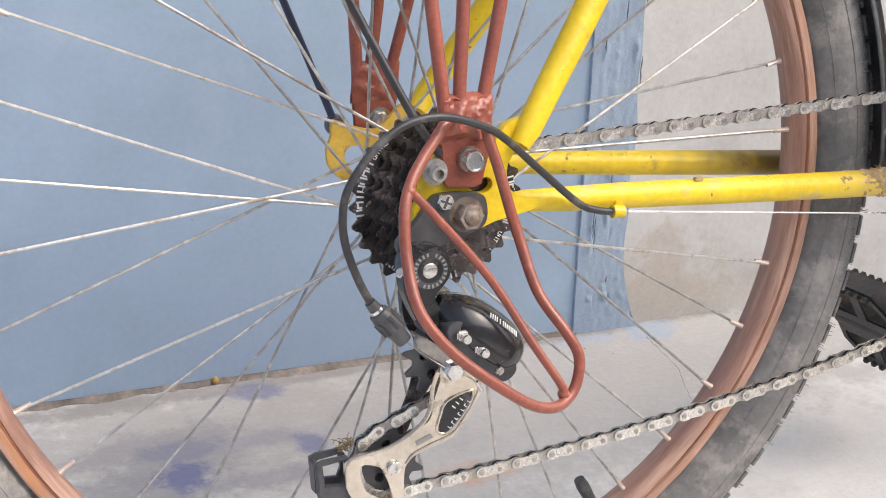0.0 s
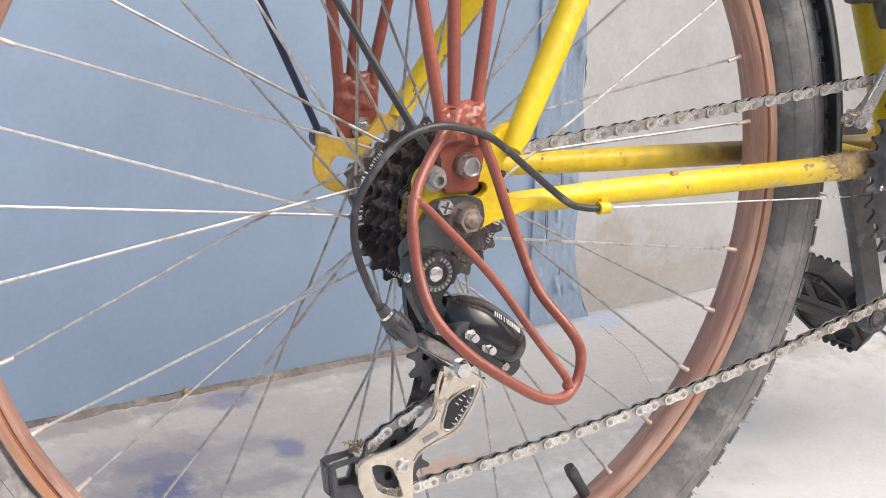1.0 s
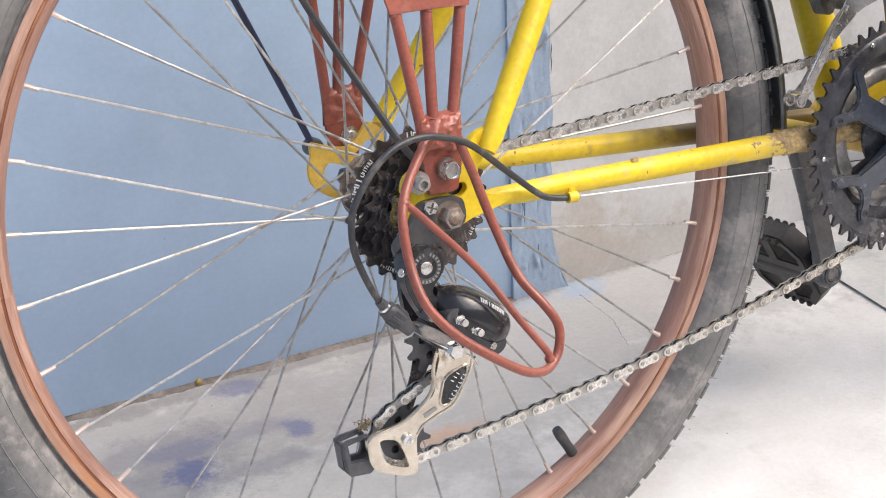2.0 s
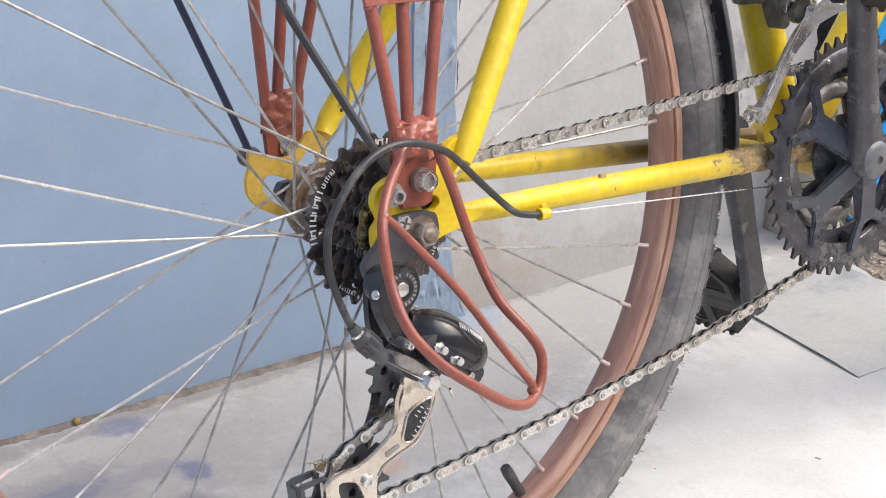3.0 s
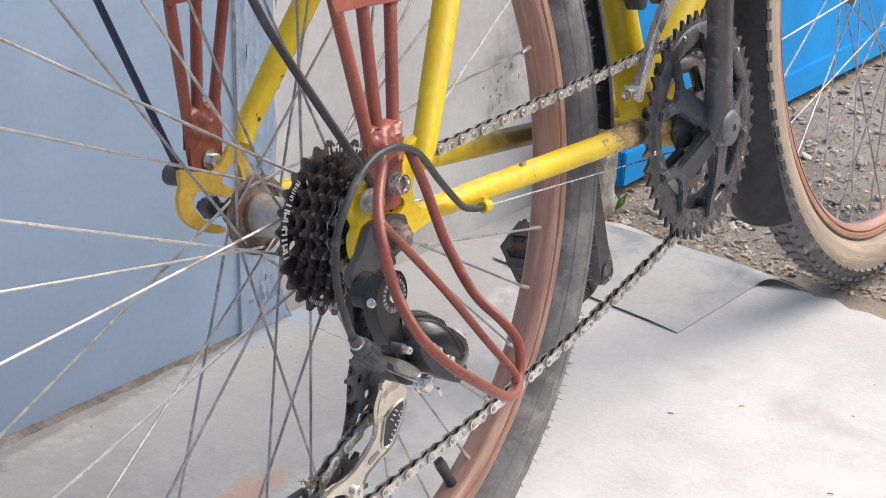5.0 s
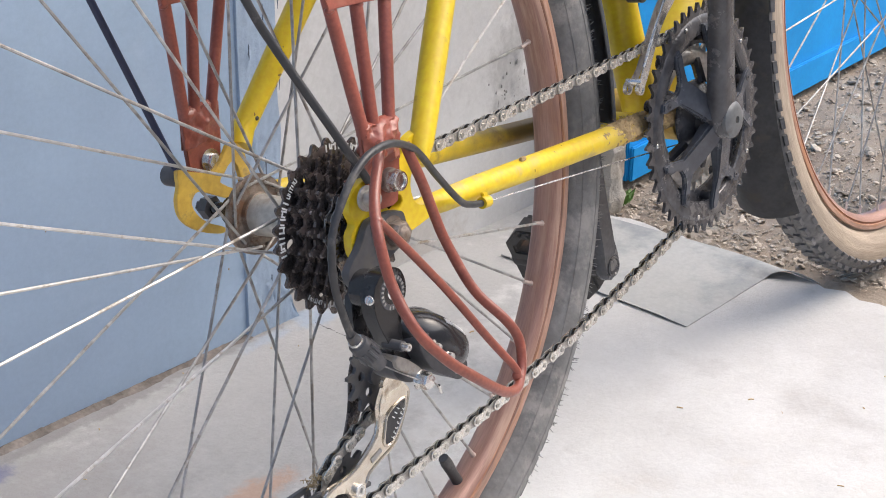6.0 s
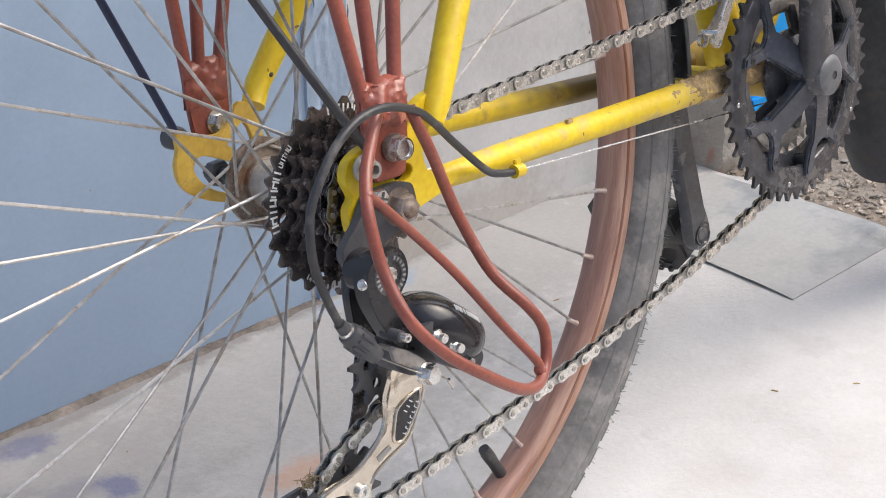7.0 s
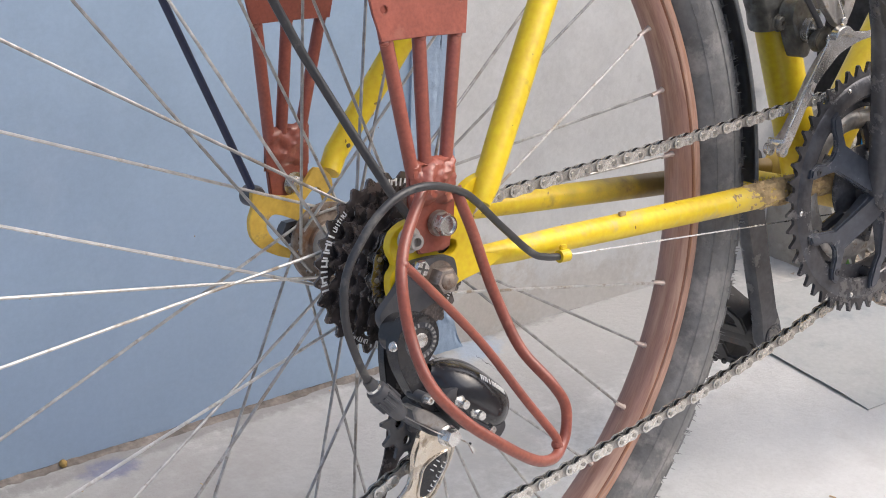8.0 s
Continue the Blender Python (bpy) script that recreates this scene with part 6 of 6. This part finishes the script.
def pulley(c, y, spin):
    loop = []
    for k in range(11):
        for fr, dr in ((-0.5, -0.0042), (-0.3, -0.0036), (-0.16, 0.0), (-0.08, 0.0024), (0.08, 0.0024), (0.16, 0.0), (0.3, -0.0036)):
            a = 2 * math.pi * (k + fr + spin) / 11
            loop.append((c[0] + (PULL + dr) * math.cos(a), c[1] + (PULL + dr) * math.sin(a)))
    holes = [disc(c[0] + 0.0115 * math.cos(2 * math.pi * (q + 0.3) / 5), c[1] + 0.0115 * math.sin(2 * math.pi * (q + 0.3) / 5), 0.0033, 10) for q in range(5)]
    bm = bmesh.new()
    plate(bm, loop, y - 0.0013, y + 0.0013, holes)
    lathe(bm, [(0.0062, y - 0.0045), (0.0062, y + 0.0045)], c[0], c[1], 16)
    part("pulley", bm, M_BLK, der, "black plastic jockey wheel")


pulley(GUIDE, -0.0570, 0.1)
pulley(TENSION, -0.0550, 0.35)
bolt("pulley_bolt", (TENSION[0], -0.0660, TENSION[1]), 0.0046, 0.0032, M_CHROME, der, "bright pulley bolt", hexa=False, socket=0.0018)
bm = bmesh.new()
TAILB = [(-0.0965, -0.1500), (-0.0920, -0.1482), (-0.0760, -0.1478), (-0.0735, -0.1510), (-0.0735, -0.1760), (-0.0770, -0.1785), (-0.0920, -0.1765), (-0.0955, -0.1720)]
TAILH = [(-0.0915, -0.1525), (-0.0775, -0.1510), (-0.0765, -0.1600), (-0.0790, -0.1660), (-0.0905, -0.1650)]
plate(bm, TAILB, -0.0640, -0.0600, [TAILH], 0.0010)
plate(bm, TAILB, -0.0520, -0.0480, [TAILH], 0.0010)
box(bm, (-0.0942, -0.0560, -0.1610), (0.0040, 0.0100, 0.0200), 0.0010)
box(bm, (-0.0850, -0.0560, -0.1755), (0.0150, 0.0100, 0.0030), 0.0010)
tail = part("tail_guard", bm, M_BLK, der, "open black plastic tail guard of the cage")
bm = bmesh.new()
rnd = random.Random(21)
for q in range(60):
    p = Vector((-0.0745, -0.056, -0.1440)) + Vector((rnd.gauss(0, 0.0028), rnd.uniform(-0.003, 0.003), rnd.gauss(0, 0.0018)))
    v = Vector((rnd.uniform(-1, 1), rnd.uniform(-0.5, 0.5), rnd.uniform(-0.8, 0.8))).normalized() * rnd.uniform(0.0012, 0.0036)
    tube(bm, [p - v, p + v * 0.2 + Vector((0, 0, 0.001)), p + v], 0.0003, 3)
tagged(part("caught_straw", bm, M_STRAW, der, "wisp of dry straw caught in the cage"), kind="stuff")

# gear cable
CABLE = [(0.1040, -0.072, -0.0122), (0.0920, -0.0725, -0.0095), (0.0785, -0.074, -0.0031), (0.0473, -0.082, 0.0235), (0.0249, -0.090, 0.0429), (0.0078, -0.096, 0.0542), (-0.0207, -0.1056, 0.0645), (-0.0422, -0.108, 0.0644), (-0.0597, -0.1095, 0.0568), (-0.0735, -0.110, 0.0440), (-0.0839, -0.110, 0.0291), (-0.0870, -0.1095, 0.0132), (-0.0848, -0.1070, -0.0037), (-0.0772, -0.1035, -0.0245), (-0.0696, -0.1000, -0.0395)]
bm = bmesh.new()
tube(bm, smooth_path(CABLE, 6), 0.0024, 12)
bpart("gear_cable", bm, M_CABLE, "looped black gear cable casing, dusty")
bm = bmesh.new()
tube(bm, [(0.1035, -0.0722, -0.0120), (0.1115, -0.0718, -0.0128)], [0.0042, 0.0042], 16)
box(bm, (0.1085, -0.0712, -0.0085), (0.0055, 0.0030, 0.0060), 0.0006)
bpart("cable_stop", bm, M_YEL, "yellow painted brazed-on cable stop")
bm = bmesh.new()
tube(bm, [(0.1100, -0.0718, -0.0127), (0.436, -0.036, -0.0600)], 0.0006, 6)
bpart("inner_cable", bm, M_CHROME, "bright bare gear cable under the stay")

# front derailleur
fd = new("front_derailleur")
fd.parent = bike
fd.location = O
fd["label"] = "bright steel front derailleur"
TAIL = [(0.3385, 0.0120), (0.3440, 0.0100), (0.3520, 0.0175), (0.3660, 0.0375), (0.3800, 0.0555), (0.3964, 0.0679), (0.4099, 0.0758), (0.4340, 0.0815), (0.4520, 0.0825), (0.4520, 0.0880), (0.4338, 0.0871), (0.4150, 0.0880), (0.4061, 0.0925), (0.3955, 0.0895), (0.3880, 0.0790), (0.3670, 0.0535), (0.3480, 0.0290)]
bm = bmesh.new()
plate(bm, rounded(TAIL, 3), -0.0600, -0.0586, [], 0.0004)
outer = part("outer_cage", bm, M_CHROME, fd, "bright steel outer cage strip")
# folded edge along the back of the strip, and the shoulder that the link holds
bm = bmesh.new()
tube(bm, [(0.3475, -0.0598, 0.0285), (0.3665, -0.0600, 0.0535), (0.3875, -0.0603, 0.0790)], 0.0014, 8)
part("folded_edge", bm, M_CHROME, outer)
bm = bmesh.new()
plate(bm, rounded([(0.3945, 0.0870), (0.4040, 0.0905), (0.4200, 0.0855), (0.4345, 0.0845), (0.4345, 0.0885), (0.4190, 0.0900), (0.4090, 0.0960), (0.3990, 0.0945)], 3), -0.0660, -0.0588, [], 0.0016)
part("cage_shoulder", bm, M_CHROME, outer, "bright pressed shoulder of the cage")
bm = bmesh.new()
plate(bm, rounded([(0.3360, 0.0165), (0.3415, 0.0120), (0.3560, 0.0215), (0.3700, 0.0385), (0.3840, 0.0570), (0.3990, 0.0690), (0.4150, 0.0740), (0.4150, 0.0830), (0.3980, 0.0790), (0.3820, 0.0660), (0.3660, 0.0460), (0.3500, 0.0260)], 4), -0.0518, -0.0504, [], 0.0004)
part("inner_cage", bm, M_GSTEEL, fd, "dull steel inner cage plate")
for x, y, z in ((0.3405, -0.0592, 0.0125), (0.3365, -0.0505, 0.0135)):
    bm = bmesh.new()
    lathe(bm, [(0.0052, y - 0.0016), (0.0052, y + 0.0016), (0.0038, y + 0.0016), (0.0038, y - 0.0016)], x, z, 18, closed=True)
    part("cage_curl", bm, M_CHROME, fd, "small rolled steel end")
bm = bmesh.new()
tube(bm, [(0.3430, -0.0590, 0.0175), (0.3385, -0.0480, 0.0185)], 0.0028, 12)
part("cage_spacer", bm, M_CHROME, fd, "rolled steel cage end")
# clamp band, its bolt, and the body hung on it
bm = bmesh.new()
lathe(bm, [(0.0170, -0.014), (0.0188, -0.0135), (0.0192, -0.010), (0.0184, 0.0), (0.0192, 0.010), (0.0188, 0.0135), (0.0170, 0.014)], seg=28)
clamp = part("clamp", bm, M_CLAMP, fd, "grimy olive-grey clamp band round the seat tube")
clamp.matrix_basis = Matrix.Translation((0.3980, 0, 0.1080)) @ Matrix.Rotation(radians(-15), 4, "Y") @ Matrix.Rotation(radians(90), 4, "X")
bolt("clamp_bolt", (0.3830, -0.0205, 0.0985), 0.0052, 0.0050, M_CLAMP, fd, "grimy clamp bolt", hexa=False, socket=0.0018, washer=0.0066)
bm = bmesh.new()
plate(bm, rounded([(0.3850, 0.1020), (0.3880, 0.0890), (0.3925, 0.0770), (0.3960, 0.0715), (0.4030, 0.0720), (0.4080, 0.0800), (0.4150, 0.0900), (0.4160, 0.1120), (0.4020, 0.1180), (0.3900, 0.1140)], 4), -0.0330, -0.0190, [disc(0.4010, 0.0900, 0.0035, 12)], 0.003)
part("linkage", bm, M_CLAMP, fd, "grimy grey link body")
bm = bmesh.new()
plate(bm, rounded([(0.3915, 0.0900), (0.3945, 0.0835), (0.3985, 0.0840), (0.4020, 0.0900), (0.4060, 0.0930), (0.4020, 0.1010), (0.3960, 0.0985)], 3), -0.0405, -0.0335, [disc(0.3970, 0.0880, 0.0018, 10)], 0.0016)
part("link_arm", bm, M_CHROME, fd, "bright cast link arm")
bm = bmesh.new()
plate(bm, rounded([(0.3920, 0.0830), (0.3990, 0.0760), (0.4080, 0.0790), (0.4130, 0.0900), (0.4060, 0.0950), (0.3960, 0.0900)], 3), -0.0480, -0.0410, [], 0.002)
part("inner_link", bm, M_CLAMP, fd, "dull inner link")
bm = bmesh.new()
plate(bm, rounded([(0.3890, 0.1220), (0.4030, 0.1010), (0.4130, 0.0935), (0.4190, 0.0960), (0.4280, 0.1080), (0.4330, 0.1260), (0.4100, 0.1330)], 4), -0.0560, -0.0490, [disc(0.4130, 0.1120, 0.0040, 12)], 0.0024)
part("outer_link", bm, M_GSTEEL, fd, "broad grey outer link")
bm = bmesh.new()
tube(bm, smooth_path([(0.4080, -0.0570, 0.1160), (0.4120, -0.0585, 0.1040), (0.4150, -0.0570, 0.0935)], 4), 0.0011, 8)
part("link_spring", bm, M_CHROME, fd, "bright spring wire")
for x, y, z in ((0.3985, -0.0410, 0.0955), (0.4065, -0.0485, 0.0860), (0.4130, -0.0570, 0.0985)):
    bolt("pivot_pin", (x, y, z), 0.0032, 0.0026, M_CHROME, fd, hexa=False, socket=0.0012)
bolt("limit_screw", (0.3990, -0.0400, 0.1060), 0.0026, 0.0060, M_CHROME, fd, "small bright adjusting screw", hexa=False, socket=0.001)
bm = bmesh.new()
tube(bm, smooth_path([(0.3960, -0.0500, 0.0960), (0.3900, -0.0500, 0.1050), (0.3790, -0.0480, 0.1230), (0.3600, -0.0400, 0.1600)], 4), 0.0024, 10)
part("gear_cable", bm, M_CABLE, fd, "black cable casing")


# ---- small things on the floor ----
def weed(m):
    root = new("weed")
    root.matrix_basis = m
    tagged(root, "small green weed growing in the gravel", "weed")
    rnd = random.Random(4)
    bm = bmesh.new()
    for q in range(26):
        a, t = rnd.random() * 6.28, rnd.uniform(0.3, 1.2)
        l = rnd.uniform(0.014, 0.032)
        d = Vector((math.cos(a) * math.cos(t), math.sin(a) * math.cos(t), math.sin(t)))
        sd = Vector((-math.sin(a), math.cos(a), 0))
        b = Vector((rnd.uniform(-0.012, 0.012), rnd.uniform(-0.012, 0.012), 0.0))
        v = [bm.verts.new(p) for p in (b, b + d * l * 0.5 + sd * l * 0.22, b + d * l * 0.62 + Vector((0, 0, 0.002)), b + d * l * 0.5 - sd * l * 0.22, b + d * l + Vector((0, 0, -0.003)))]
        bm.faces.new((v[0], v[1], v[2]))
        bm.faces.new((v[0], v[2], v[3]))
        bm.faces.new((v[1], v[4], v[2]))
        bm.faces.new((v[3], v[2], v[4]))
    part("foliage", bm, M_LEAF, root, smooth=False)


weed(pose(0.956, 0.306, -0.006))


def debris():
    """Twigs, crumbs and pebbles lying about on the cement floor."""
    rnd = random.Random(17)
    bm = bmesh.new()
    spots = [(0.505, -0.036), (0.117, 0.376), (0.56, -0.12), (0.47, -0.22), (0.62, -0.18), (0.05, 0.20)]
    for q in range(34):
        x, y = spots[q] if q < len(spots) else (rnd.uniform(-0.3, 0.85), rnd.uniform(-0.35, 0.40))
        l, a = rnd.choice((0.0008, 0.001, 0.0015, 0.003)), rnd.random() * 6.28
        d = Vector((math.cos(a) * l, math.sin(a) * l, 0))
        p = Vector((x, y, 0.0007))
        tube(bm, [p - d, p + Vector((d.y, -d.x, 0)) * 0.15 + Vector((0, 0, 0.0004)), p + d], rnd.uniform(0.0004, 0.0007), 4)
    tagged(part("floor_debris", bm, M_DUST), "tiny twigs and crumbs scattered on the cement floor", "debris", kind="stuff")
    bm = bmesh.new()
    wl = pose(0, 0.4185, 0, 0, 0, -2.3)
    for q in range(12):
        x, z = rnd.uniform(-0.5, 0.33), rnd.uniform(0.03, 0.62)
        r = rnd.uniform(0.0005, 0.0010)
        ellipsoid(bm, wl @ Vector((x, -0.0002, z)), (r, 0.0004, r * rnd.uniform(0.7, 1.5)), u=7, v=5)
    ellipsoid(bm, wl @ Vector((-0.037, -0.003, 0.004)), (0.004, 0.004, 0.004), u=8, v=6)
    tagged(part("wall_specks", bm, M_GRIME), "small dark specks and a rusty crumb on the blue wall", "specks", kind="stuff")


def floor_cracks():
    rnd = random.Random(9)
    bm = bmesh.new()
    for (x0, y0), (x1, y1) in (((0.43, 0.409), (0.60, 0.399)), ((0.419, 0.372), (0.414, 0.300)), ((0.414, 0.300), (0.39, 0.234))):
        n = 22
        pts = [Vector((x0 + (x1 - x0) * k / n, y0 + (y1 - y0) * k / n, 0.0001)) + Vector((rnd.uniform(-0.0012, 0.0012), rnd.uniform(-0.0014, 0.0014), 0)) for k in range(n + 1)]
        tube(bm, pts, [0.00008 + 0.0003 * rnd.random() ** 2 for _ in pts], 4)
    tagged(part("floor_cracks", bm, M_DARK), "hairline cracks in the cement floor", "cracks", kind="stuff")


debris()
floor_cracks()
